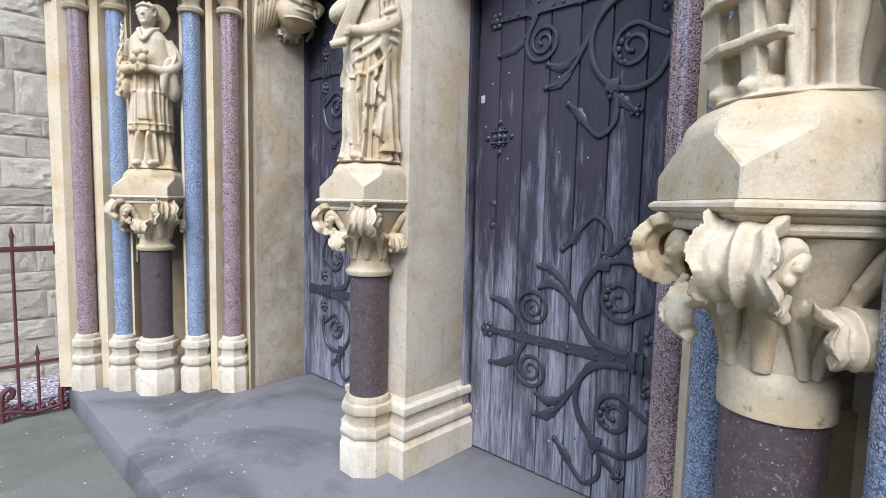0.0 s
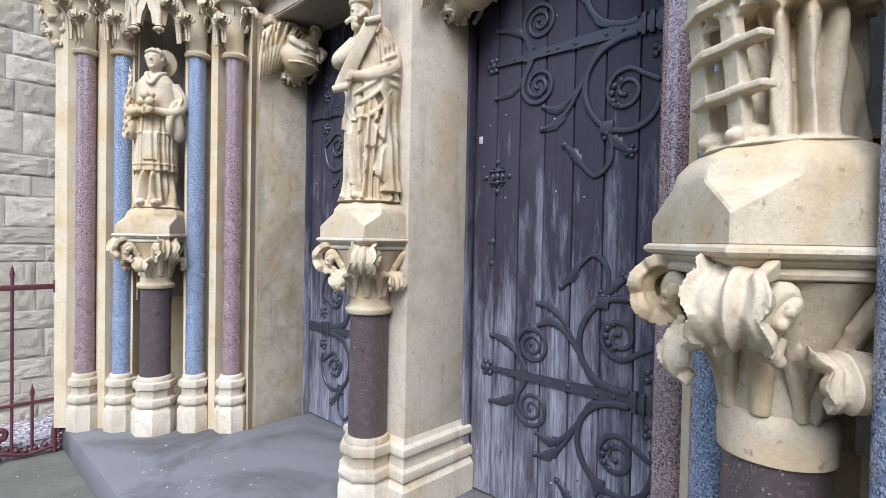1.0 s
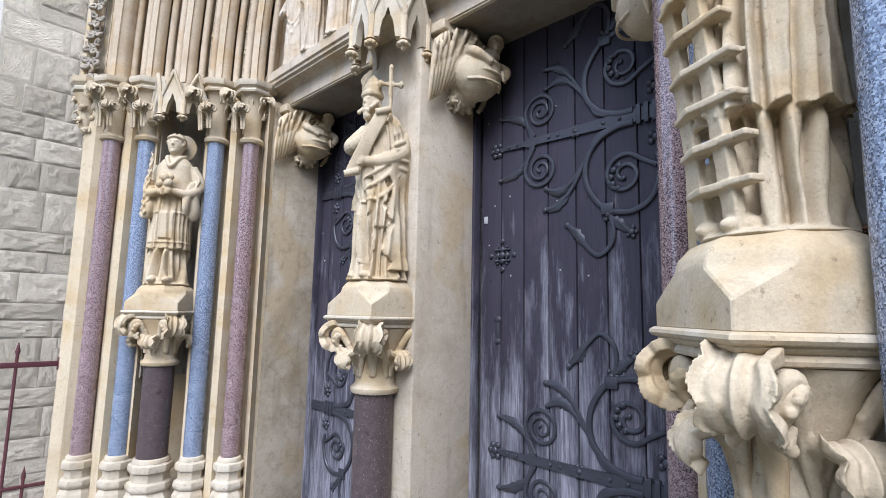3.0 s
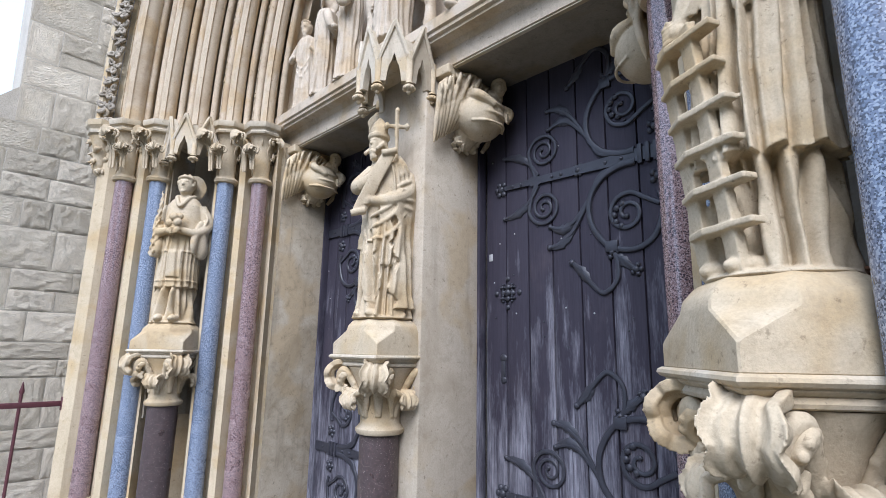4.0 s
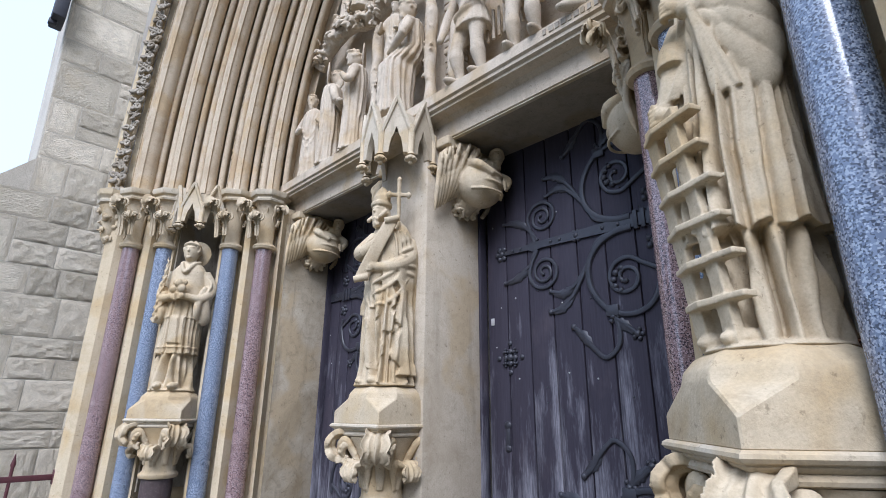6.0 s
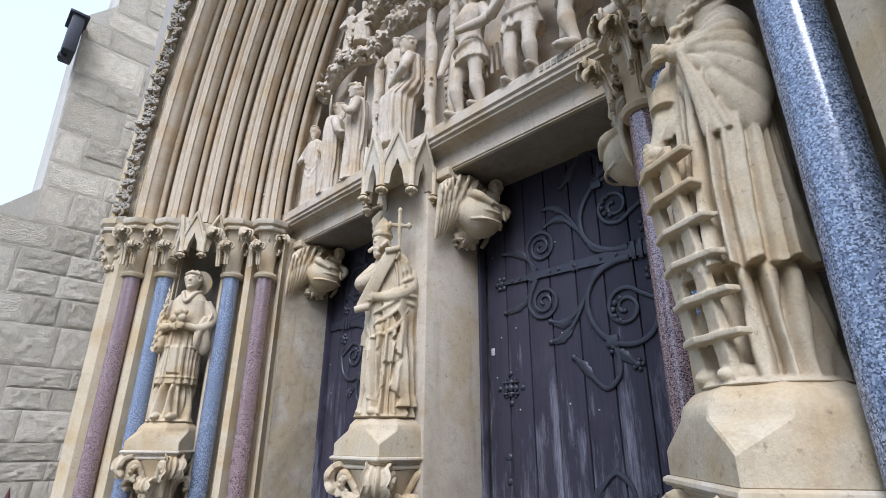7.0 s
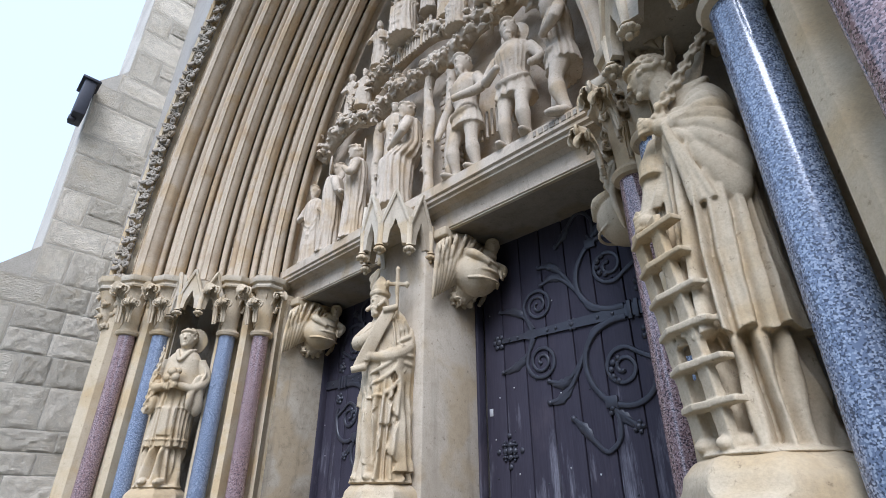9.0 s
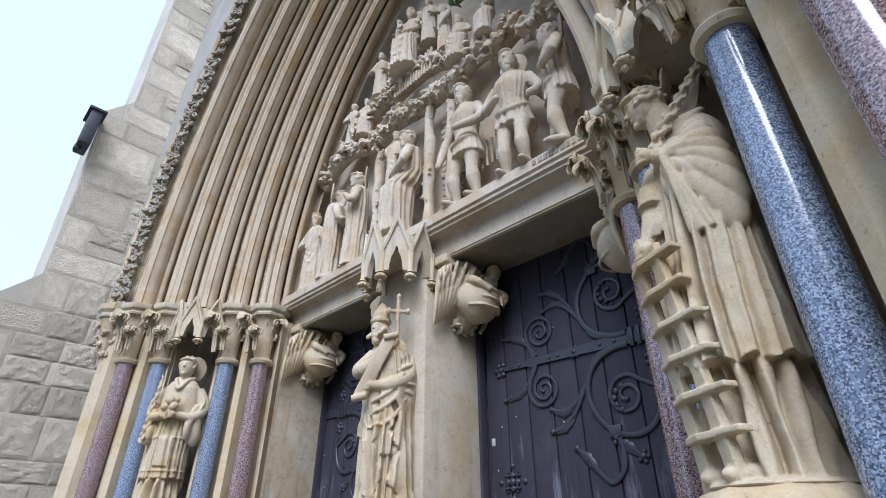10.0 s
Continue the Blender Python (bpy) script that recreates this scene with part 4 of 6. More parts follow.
class Robe:
    """Cloth round an upright axis: rows (height, x, y, half width, half depth), with narrow sunk folds between flat panels. Angle 0 faces -y, 90 faces +x."""

    def __init__(self, rows, seed, n, depth, width=(3.5, 7.5), lean=8, top=(0.0, 0.4), ragged=0.010):
        rng = random.Random(seed)
        self.rows = np.array(rows)
        self.seed, self.ragged = seed, ragged
        self.folds = [(360 * (i + rng.uniform(-0.34, 0.34)) / n - 180, rng.uniform(*width), depth * rng.uniform(0.45, 1.35), rng.uniform(-lean, lean), rng.uniform(*top)) for i in range(n)]

    def grid(self, a, z, out=0.0):
        """Places on the cloth for arrays of angles (degrees) and heights."""
        r = self.rows
        t = (z - r[0, 0]) / (r[-1, 0] - r[0, 0])
        cx, cy, rx, ry = (np.interp(z, r[:, 0], r[:, k]) for k in range(1, 5))
        d = np.zeros(np.broadcast(a, z).shape)
        for a0, w, deep, slope, top in self.folds:
            off = (a - a0 - slope * (t - 0.5) - 3 * np.sin(5 * t + a0) + 180) % 360 - 180
            fade = np.clip((1 - top - t) / 0.22, 0, 1)
            d -= deep * fade * (np.exp(-(off / w) ** 2) - 0.40 * np.exp(-((np.abs(off) - 2.0 * w) / (1.2 * w)) ** 2))
        d += 0.006 * np.sin(np.radians(a) * 3 + 7 * t + self.seed) + out
        ra = np.radians(a)
        zz = z + np.where(t < 0.02, self.ragged * np.sin(ra * 11 + self.seed), 0)
        return np.stack([cx + (rx + d) * np.sin(ra), cy - (ry + d) * np.cos(ra), zz + 0 * d], -1)

    def at(self, a, z, out=0.0):
        return Vector(self.grid(np.array(float(a)), np.array(float(z)), out))

    def mesh(self, bm, steps=80, sides=220):
        z = np.linspace(self.rows[0, 0], self.rows[-1, 0], steps + 1)[:, None]
        a = np.linspace(-180, 180, sides + 1)[None, :-1]
        rings = [[bm.verts.new(p) for p in row] for row in self.grid(a, z)]
        for p, q in zip(rings, rings[1:]):
            for i in range(sides):
                bm.faces.new((p[i], p[(i + 1) % sides], q[(i + 1) % sides], q[i]))
        bm.faces.new(rings[0][::-1]), bm.faces.new(rings[-1])

    def sheet(self, bm, lo, hi, z0, z1, out, thick, steps=60, sides=40):
        """A second layer between the angles lo(t) and hi(t), t from 0 (z0) to 1 (z1); z0 may depend on the angle's share."""
        front, back = [], []
        for i in range(steps + 1):
            t = i / steps
            f, b = [], []
            for j in range(sides + 1):
                u = j / sides
                low = z0(u) if callable(z0) else z0
                z = low + (z1 - low) * t
                a = lo(t) + (hi(t) - lo(t)) * u
                o = out(u, t) if callable(out) else out
                f.append(bm.verts.new(self.at(a, z, o)))
                b.append(bm.verts.new(self.at(a, z, o - thick)))
            front.append(f), back.append(b)
        for i in range(steps):
            for j in range(sides):
                bm.faces.new((front[i][j], front[i][j + 1], front[i + 1][j + 1], front[i + 1][j]))
                bm.faces.new((back[i][j + 1], back[i][j], back[i + 1][j], back[i + 1][j + 1]))
            for j in (0, sides):
                bm.faces.new((front[i][j], front[i + 1][j], back[i + 1][j], back[i][j]))
        for i in (0, steps):
            for j in range(sides):
                bm.faces.new((front[i][j], back[i][j], back[i][j + 1], front[i][j + 1]))


def zigzag(t, k, phase=0.0):
    """A folded edge: slow out, quick back."""
    f = (k * t + phase) % 1.0
    return f / 0.72 if f < 0.72 else (1 - f) / 0.28


def sleeve_bag(bm, middle, size, gather, m, count=7, deep=0.020):
    """A wide hanging sleeve: a bag whose folds fan out from the wrist. m turns its plane (x across, y thickness, z up)."""
    nu, nv = 96, 72
    rows = []
    for i in range(1, nv):
        e = math.pi * i / nv
        row = []
        for j in range(nu):
            a = 2 * math.pi * j / nu
            x, y, z = math.sin(e) * math.cos(a), math.sin(e) * math.sin(a), math.cos(e)
            px, pz = size[0] * x * (1.0 - 0.22 * z), size[2] * z
            dx, dz = px - gather[0], pz - gather[1]
            way, far = math.atan2(dz, dx), math.hypot(dx, dz)
            f = abs(math.sin(count * way * 0.8 + 2.2 * far + 0.5 * math.sin(9 * far))) ** 0.55
            lift = deep * (f - 0.72) * min(1, far / 0.10) * (0.6 + 1.2 * far / size[2])
            row.append(bm.verts.new(Vector(middle) + m @ Vector((px, (size[1] + lift * 1.5) * y, pz)) + m @ Vector((lift * x, 0, lift * z))))
        rows.append(row)
    for p, q in zip(rows, rows[1:]):
        for j in range(nu):
            bm.faces.new((p[j], p[(j + 1) % nu], q[(j + 1) % nu], q[j]))
    bm.faces.new(rows[0][::-1]), bm.faces.new(rows[-1])


def disc(bm, c, r, thick, m):
    ball(bm, c, (r, thick, r), 28, 10, m)


def fist(bm, c, k, way):
    """A closed hand: palm, four fingers and a thumb."""
    c, way = Vector(c), Vector(way).normalized()
    side = way.cross(Vector((0, 0, 1))).normalized()
    ball(bm, c, 0.030 * k, 10, 8)
    for q in range(4):
        p = c + Vector((0, 0, (0.022 - 0.015 * q) * k))
        tube(bm, smooth_path([p - side * 0.014 * k, p + way * 0.034 * k, p + way * 0.026 * k + side * 0.03 * k], 3), 0.0095 * k, 7)
    tube(bm, [c + Vector((0, 0, 0.02 * k)), c + way * 0.03 * k + Vector((0, 0, 0.042 * k))], 0.011 * k, 7)


def plume(bm, a, b, r, n, curl=0.4):
    """A palm branch: overlapping twisted leaflets along a stem."""
    a, b = Vector(a), Vector(b)
    d = (b - a).normalized()
    u = d.orthogonal().normalized()
    w = d.cross(u)
    tube(bm, [a, b], [r * 0.7, r * 0.4], 8)
    for i in range(n):
        p = a.lerp(b, i / n)
        g = i * 2.4
        o = (u * math.cos(g) + w * math.sin(g)) * r
        k = 1.15 - 0.5 * i / n
        tube(bm, smooth_path([p, p + o * k + d * r * 0.8, p + o * 0.5 * k + d * r * 2.4], 3), [r * 0.30, r * 0.42 * k, r * 0.46 * k, r * 0.44 * k, r * 0.36 * k, r * 0.25, r * 0.1], 7)


def deacon_with_gridiron():
    bm = bmesh.new()
    out, side = Vector((0.635, 0.768, 0)), Vector((0.768, -0.635, 0))
    at = lambda r, c, z: out * r + side * c + Vector((0, 0, z))
    turn = pose(0, 0, 0, 0, 0, 50.4).to_3x3()
    alb = Robe([(0.0, 0.01, 0.01, 0.124, 0.124), (0.04, 0.01, 0.01, 0.118, 0.118), (0.2, 0.01, 0.01, 0.112, 0.112), (0.34, 0.01, 0.01, 0.116, 0.116)], 5, 15, 0.050, (4, 7), 14, (0.0, 0.05))
    alb.mesh(bm, 40)
    gown = Robe([(0.285, 0.01, 0.0, 0.156, 0.156), (0.30, 0.01, 0.0, 0.152, 0.152), (0.5, 0.01, 0.0, 0.144, 0.144), (0.75, 0.01, 0.01, 0.136, 0.132), (0.95, 0.01, 0.015, 0.140, 0.125), (1.05, 0.0, 0.02, 0.138, 0.112), (1.12, 0.0, 0.02, 0.105, 0.09), (1.17, -0.01, 0.0, 0.06, 0.06)], 8, 17, 0.034, (2.2, 4.0), 5, (0.0, 0.2), 0.010)
    gown.mesh(bm, 100, 300)
    # round back and shoulder, with the amice gathered round the neck
    ball(bm, at(0.055, 0.02, 1.02), (0.105, 0.105, 0.145), 24, 16)
    for k in range(5):
        tube(bm, smooth_path([at(-0.06 + 0.008 * k, 0.06 + 0.008 * k, 1.12 - 0.018 * k), at(0.0 + 0.016 * k, 0.095, 1.12 - 0.002 * k), at(0.06 + 0.010 * k, 0.05, 1.15 + 0.002 * k), at(0.07, -0.04, 1.16)], 5), 0.012, 8)
    # wide sleeve over the raised arm
    sleeve_bag(bm, at(0.060, 0.090, 0.865), (0.096, 0.070, 0.235), (-0.125, 0.130), turn, 14, 0.005)
    sleeve_bag(bm, at(-0.005, 0.115, 0.905), (0.066, 0.040, 0.135), (-0.075, 0.075), turn, 9, 0.008)
    tube(bm, smooth_path([at(0.08, 0.07, 1.06), at(0.05, 0.10, 1.0), at(-0.03, 0.125, 0.97), at(-0.075, 0.135, 0.985)], 5), [0.045] * 6 + [0.042] * 5 + [0.032] * 4 + [0.026], 12)
    for k in range(3):
        tube(bm, smooth_path([at(-0.045, 0.155, 0.965 - 0.01 * k), at(-0.03 + 0.012 * k, 0.160, 0.82), at(-0.015 + 0.026 * k, 0.150, 0.665)], 5), 0.012, 7)
    fist(bm, at(-0.090, 0.135, 0.990), 0.95, -out)
    # lowered arm that holds the gridiron
    arm(bm, [at(-0.06, -0.06, 1.03), at(-0.105, -0.01, 0.92), at(-0.125, 0.04, 0.82), at(-0.160, 0.055, 0.72)], [0.048, 0.046, 0.040, 0.026])
    tube(bm, smooth_path([at(-0.085, 0.02, 0.98), at(-0.110, 0.04, 0.90), at(-0.120, 0.05, 0.835)], 5), [0.046] * 5 + [0.052] * 6, 14)
    for k in range(3):
        tube(bm, smooth_path([at(-0.10 + 0.015 * k, 0.075, 0.83), at(-0.12 + 0.012 * k, 0.085, 0.77), at(-0.145 + 0.012 * k, 0.075, 0.725)], 4), 0.007, 7)
    fist(bm, at(-0.168, 0.060, 0.690), 1.0, -out)
    # head bent forward, with a ring of curls and a nimbus
    tube(bm, [at(0.0, 0.01, 1.10), at(-0.045, 0.02, 1.25)], [0.07, 0.048], 14)
    head(bm, at(-0.070, 0.02, 1.285), 0.076, 70, 3, turn=-26, nod=14)
    disc(bm, at(0.012, -0.02, 1.385), 0.078, 0.011, pose(0, 0, 0, -12, 0, -40))
    plume(bm, at(-0.070, 0.15, 1.00), at(0.150, 0.04, 1.39), 0.019, 40)
    tube(bm, smooth_path([at(0.0, 0.07, 1.10), at(0.06, 0.035, 1.22), at(0.135, 0.01, 1.36)], 5), [0.030, 0.040, 0.046, 0.046, 0.044, 0.040, 0.034, 0.028, 0.020, 0.012, 0.006], 10, (side, 0.30))
    # gridiron: two flat rails crossed by bars
    near = (Vector((0.053, -0.130, 0.005)), Vector((0.0, -0.182, 0.67)))
    far = (Vector((-0.060, -0.132, 0.005)), Vector((-0.100, -0.186, 0.67)))
    for a, b in (near, far):
        tube(bm, [a, a.lerp(b, 0.5) + Vector((0.002, 0, 0)), b], 0.036, 4, ((0, 1, 0), 0.50))
    for i in range(6):
        t = 0.16 + i * 0.154
        p, q = near[0].lerp(near[1], t), far[0].lerp(far[1], t)
        d = (p - q).normalized()
        tube(bm, [q - d * 0.026, q.lerp(p, 0.5) + Vector((0, -0.016, 0.002 * (i % 3))), p + d * (0.080 + 0.008 * (i % 2)) + Vector((0, 0.01, 0.004))], [0.030, 0.036, 0.030], 4, ((0, 0, 1), 0.40))
    for sx in (-1, 1):
        ball(bm, (sx * 0.05, -0.10, 0.02), (0.034, 0.07, 0.028), 12, 8)
    ball(bm, (0.01, 0, -0.004), (0.165, 0.165, 0.022), 30, 8)
    return bm


x, y = jamb(0.58, 0.075, True)
carve("statue", deacon_with_gridiron(), CARVED, pose(x + 0.004, y, 1.724, 0, 0, -40) @ Matrix.Scale(0.92, 4), "weathered limestone statue of a robed deacon holding a gridiron", "statue", "statues of the portal", 0.0022, 0.0040)


def bishop():
    bm = bmesh.new()
    out, side = Vector((0.646, 0.763, 0)), Vector((0.763, -0.646, 0))
    at = lambda r, c, z: out * r + side * c + Vector((0, 0, z))
    turn = pose(0, 0, 0, 0, 0, 49.7).to_3x3()
    cx, cy = -0.010, -0.012
    gown = Robe([(0.0, cx, cy, 0.180, 0.170), (0.03, cx, cy, 0.166, 0.156), (0.12, cx, cy, 0.148, 0.140), (0.4, cx, cy, 0.146, 0.138), (0.65, cx, cy, 0.150, 0.140), (0.82, cx, cy, 0.156, 0.136), (0.92, cx, cy, 0.150, 0.118), (0.99, cx, cy, 0.115, 0.092), (1.05, cx, cy, 0.055, 0.055)], 21, 17, 0.034, (3.5, 6), 16, (0.25, 0.6))
    gown.mesh(bm, 90, 260)
    # cope over the far side, its edge falling in folded steps
    gown.sheet(bm, lambda t: 78 - 26 * zigzag(1 - t, 3.2) * (1 - 0.6 * t), lambda t: 215, 0.05, 0.78, lambda u, t: 0.022 + 0.012 * abs(math.sin(u * 9 + 2 * t)) - 0.2 * max(0, u - 0.9), 0.03, 80, 50)
    gown.sheet(bm, lambda t: -110, lambda t: 24 + 22 * zigzag(1 - t, 2.8, 0.3) * (1 - 0.5 * t), lambda u: 0.46 - 0.08 * u - (0.30 if u > 0.84 else 0.30 * max(0, (u - 0.70) / 0.14)), 0.80, lambda u, t: 0.014 + 0.007 * math.sin(u * 18 + 7 * t), 0.028, 80, 50)
    gown.sheet(bm, lambda t: 34, lambda t: 54 + 14 * zigzag(1 - t, 2.2, 0.6), 0.30, 0.66, 0.024, 0.03, 50, 20)
    for a0, z0, a1, z1, a2, z2 in ((92, 0.72, 50, 0.58, 10, 0.52), (96, 0.64, 55, 0.49, 5, 0.45), (70, 0.70, 40, 0.63, 12, 0.59)):
        path = [gown.at(p.x, p.y, 0.022) for p in smooth_path([(a0, z0, 0), (a1, z1, 0), (a2, z2, 0)], 6)]
        tube(bm, path, [0.005 + 0.009 * math.sin(math.pi * i / (len(path) - 1)) for i in range(len(path))], 8)
    # arms under the cope: one hand high on the scroll, one low
    sleeve_bag(bm, at(0.060, 0.075, 0.755), (0.080, 0.062, 0.185), (-0.13, -0.05), turn, 14, 0.022)
    arm(bm, [at(0.10, 0.02, 0.90), at(0.10, 0.08, 0.77), at(0.0, 0.145, 0.70), at(-0.10, 0.15, 0.695)], [0.05, 0.056, 0.048, 0.026])
    fist(bm, at(-0.125, 0.15, 0.695), 0.95, -out)
    arm(bm, [at(-0.11, 0.0, 0.93), at(-0.195, 0.02, 0.82), at(-0.175, 0.10, 0.80), at(-0.10, 0.14, 0.865)], [0.048, 0.054, 0.044, 0.026])
    fist(bm, at(-0.090, 0.145, 0.872), 0.9, out)
    for k in range(4):
        tube(bm, smooth_path([at(-0.12, 0.05, 0.93 - 0.03 * k), at(-0.19, 0.065, 0.84 - 0.02 * k), at(-0.165, 0.11, 0.775 - 0.01 * k)], 5), 0.009, 7)
        tube(bm, smooth_path([at(-0.01 + 0.03 * k, 0.13, 0.97 - 0.01 * k), at(0.02 + 0.028 * k, 0.150 - 0.012 * k, 0.86), at(0.035 + 0.025 * k, 0.150 - 0.012 * k, 0.68 + 0.02 * k)], 5), 0.008, 7)
    # scroll between the hands
    a, b = at(-0.187, 0.135, 0.620), at(-0.015, 0.165, 1.00)
    tube(bm, smooth_path([a, a.lerp(b, 0.5) + side * 0.02, b], 6), 0.043, 16, (side, 0.20))
    for p in (a, b):
        tube(bm, [p + at(-0.045, 0.01, -0.010), p + at(0.045, 0.01, 0.012)], 0.021, 14)
    # beard, mitre with its band, cross staff
    head(bm, at(-0.085, 0.045, 1.085), 0.070, 0, 4, True, turn=8, nod=-4)
    for g in (-1, 1):
        for k in range(9):
            ball(bm, at(-0.085, 0.045, 1.085) + Vector((g * 0.058, -0.055 + 0.012 * k, -0.012 * abs(k - 4))), 0.015, 8, 6)
    tube(bm, [at(-0.085, 0.045, z) for z in (1.125, 1.140, 1.165, 1.195, 1.225, 1.255, 1.280)], [0.062, 0.068, 0.074, 0.074, 0.058, 0.032, 0.005], 18, ((0.2, 0.98, 0), 0.70))
    tube(bm, [at(-0.085, 0.045, z) for z in (1.125, 1.130, 1.152, 1.158)], [0.062, 0.070, 0.071, 0.066], 18)
    tube(bm, [at(0.030, 0.12, 0.70), at(0.026, 0.115, 1.30)], 0.012, 8)
    c = at(0.025, 0.118, 1.195)
    tube(bm, [c - out * 0.056, c + out * 0.056], 0.016, 4)
    tube(bm, [c - Vector((0, 0, 0.07)), c + Vector((0, 0, 0.10))], 0.016, 4)
    for q in (c - out * 0.062, c + out * 0.062, c + Vector((0, 0, 0.105))):
        ball(bm, q, 0.019, 8, 6)
        ball(bm, q + Vector((0, 0, 0.014)), 0.012, 8, 6), ball(bm, q - Vector((0, 0, 0.014)), 0.012, 8, 6)
    for sx in (-1, 1):
        ball(bm, (sx * 0.055, -0.14, 0.02), (0.034, 0.06, 0.026), 12, 8)
    ball(bm, (cx, cy, -0.004), (0.195, 0.185, 0.020), 30, 8)
    return bm


carve("statue", bishop(), CARVED, pose(-2.235, 1.755, 1.724, 0, 0, 2) @ Matrix.Scale(0.93, 4), "pale limestone statue of a bearded bishop with mitre, scroll and cross", "statue", "statues of the portal", 0.002, 0.0052)


def deacon_with_stones():
    bm = bmesh.new()
    Robe([(0.0, 0.0, 0.0, 0.150, 0.13), (0.04, 0.0, 0.0, 0.138, 0.12), (0.22, 0, 0, 0.125, 0.115), (0.34, 0, 0, 0.12, 0.11)], 15, 13, 0.048, (6, 11), 26, (0.0, 0.1)).mesh(bm, 40)
    gown = Robe([(0.28, 0, 0.0, 0.158, 0.142), (0.295, 0, 0.0, 0.154, 0.138), (0.62, 0, 0, 0.142, 0.128), (0.85, 0, 0, 0.142, 0.122), (0.97, 0, 0, 0.138, 0.105), (1.02, 0, 0.0, 0.105, 0.085), (1.06, 0, 0, 0.055, 0.055)], 18, 15, 0.028, (2.5, 4.5), 4, (0.25, 0.5), 0.004)
    gown.mesh(bm, 80)
    gown.sheet(bm, lambda t: -16, lambda t: 22, 0.36, 0.56, 0.014, 0.02, 12, 12)
    for z in (0.33, 0.57):
        tube(bm, [gown.at(a, z, 0.004) for a in range(-90, 91, 6)], 0.007, 6)
    # sleeves
    for sx, seed in ((1, 7), (-1, 9)):
        arm(bm, [(sx * 0.12, 0.0, 0.96), (sx * 0.19, 0.0, 0.82), (sx * 0.15, -0.10, 0.725), (sx * 0.03, -0.17, 0.74)], [0.048, 0.050, 0.038, 0.025])
        sleeve_bag(bm, (sx * 0.165, -0.055, 0.68), (0.085, 0.036, 0.165), (-0.05, 0.13), pose(0, 0, 0, 0, 0, sx * 68).to_3x3(), 6, 0.018)
        for k in range(3):
            tube(bm, smooth_path([(sx * (0.13 + 0.01 * k), -0.03, 0.97 - 0.02 * k), (sx * (0.19 + 0.008 * k), -0.035 - 0.01 * k, 0.86), (sx * 0.185, -0.08, 0.76)], 4), 0.010, 7)
    fist(bm, (0.03, -0.185, 0.735), 0.95, (-1, -0.3, 0)), fist(bm, (-0.03, -0.185, 0.72), 0.95, (1, -0.3, 0))
    for p, r in (((0.03, -0.195, 0.79), 0.034), ((-0.035, -0.19, 0.785), 0.032), ((0.0, -0.20, 0.835), 0.033), ((0.035, -0.175, 0.845), 0.026), ((-0.03, -0.17, 0.84), 0.026)):
        ball(bm, p, r, 12, 8)
    plume(bm, (-0.175, -0.13, 0.52), (-0.155, -0.09, 1.05), 0.019, 44)
    tube(bm, smooth_path([(0.065, 0.0, 1.06), (0.045, -0.085, 1.02), (0.0, -0.12, 0.95), (-0.045, -0.085, 1.02), (-0.065, 0.0, 1.06)], 5), 0.018, 8)
    for sx in (-1, 1):
        ball(bm, (sx * 0.055, -0.13, 0.03), (0.035, 0.075, 0.03), 10, 8)
    head(bm, (0, -0.04, 1.145), 0.080, 50, 8)
    disc(bm, (0.015, 0.05, 1.150), 0.118, 0.012, pose(0, 0, 0, 4, 0, 0))
    ball(bm, (0, 0.0, 0.0), (0.175, 0.165, 0.025), 24, 8)
    return bm


x, y = jamb(0.575, 0.05)
carve("statue", deacon_with_stones(), CARVED, pose(x, y, 1.724, 0, 0, 50) @ Matrix.Scale(0.97, 4), "limestone statue of a robed deacon holding stones and a palm", "statue", "statues of the portal", 0.002, 0.0055)


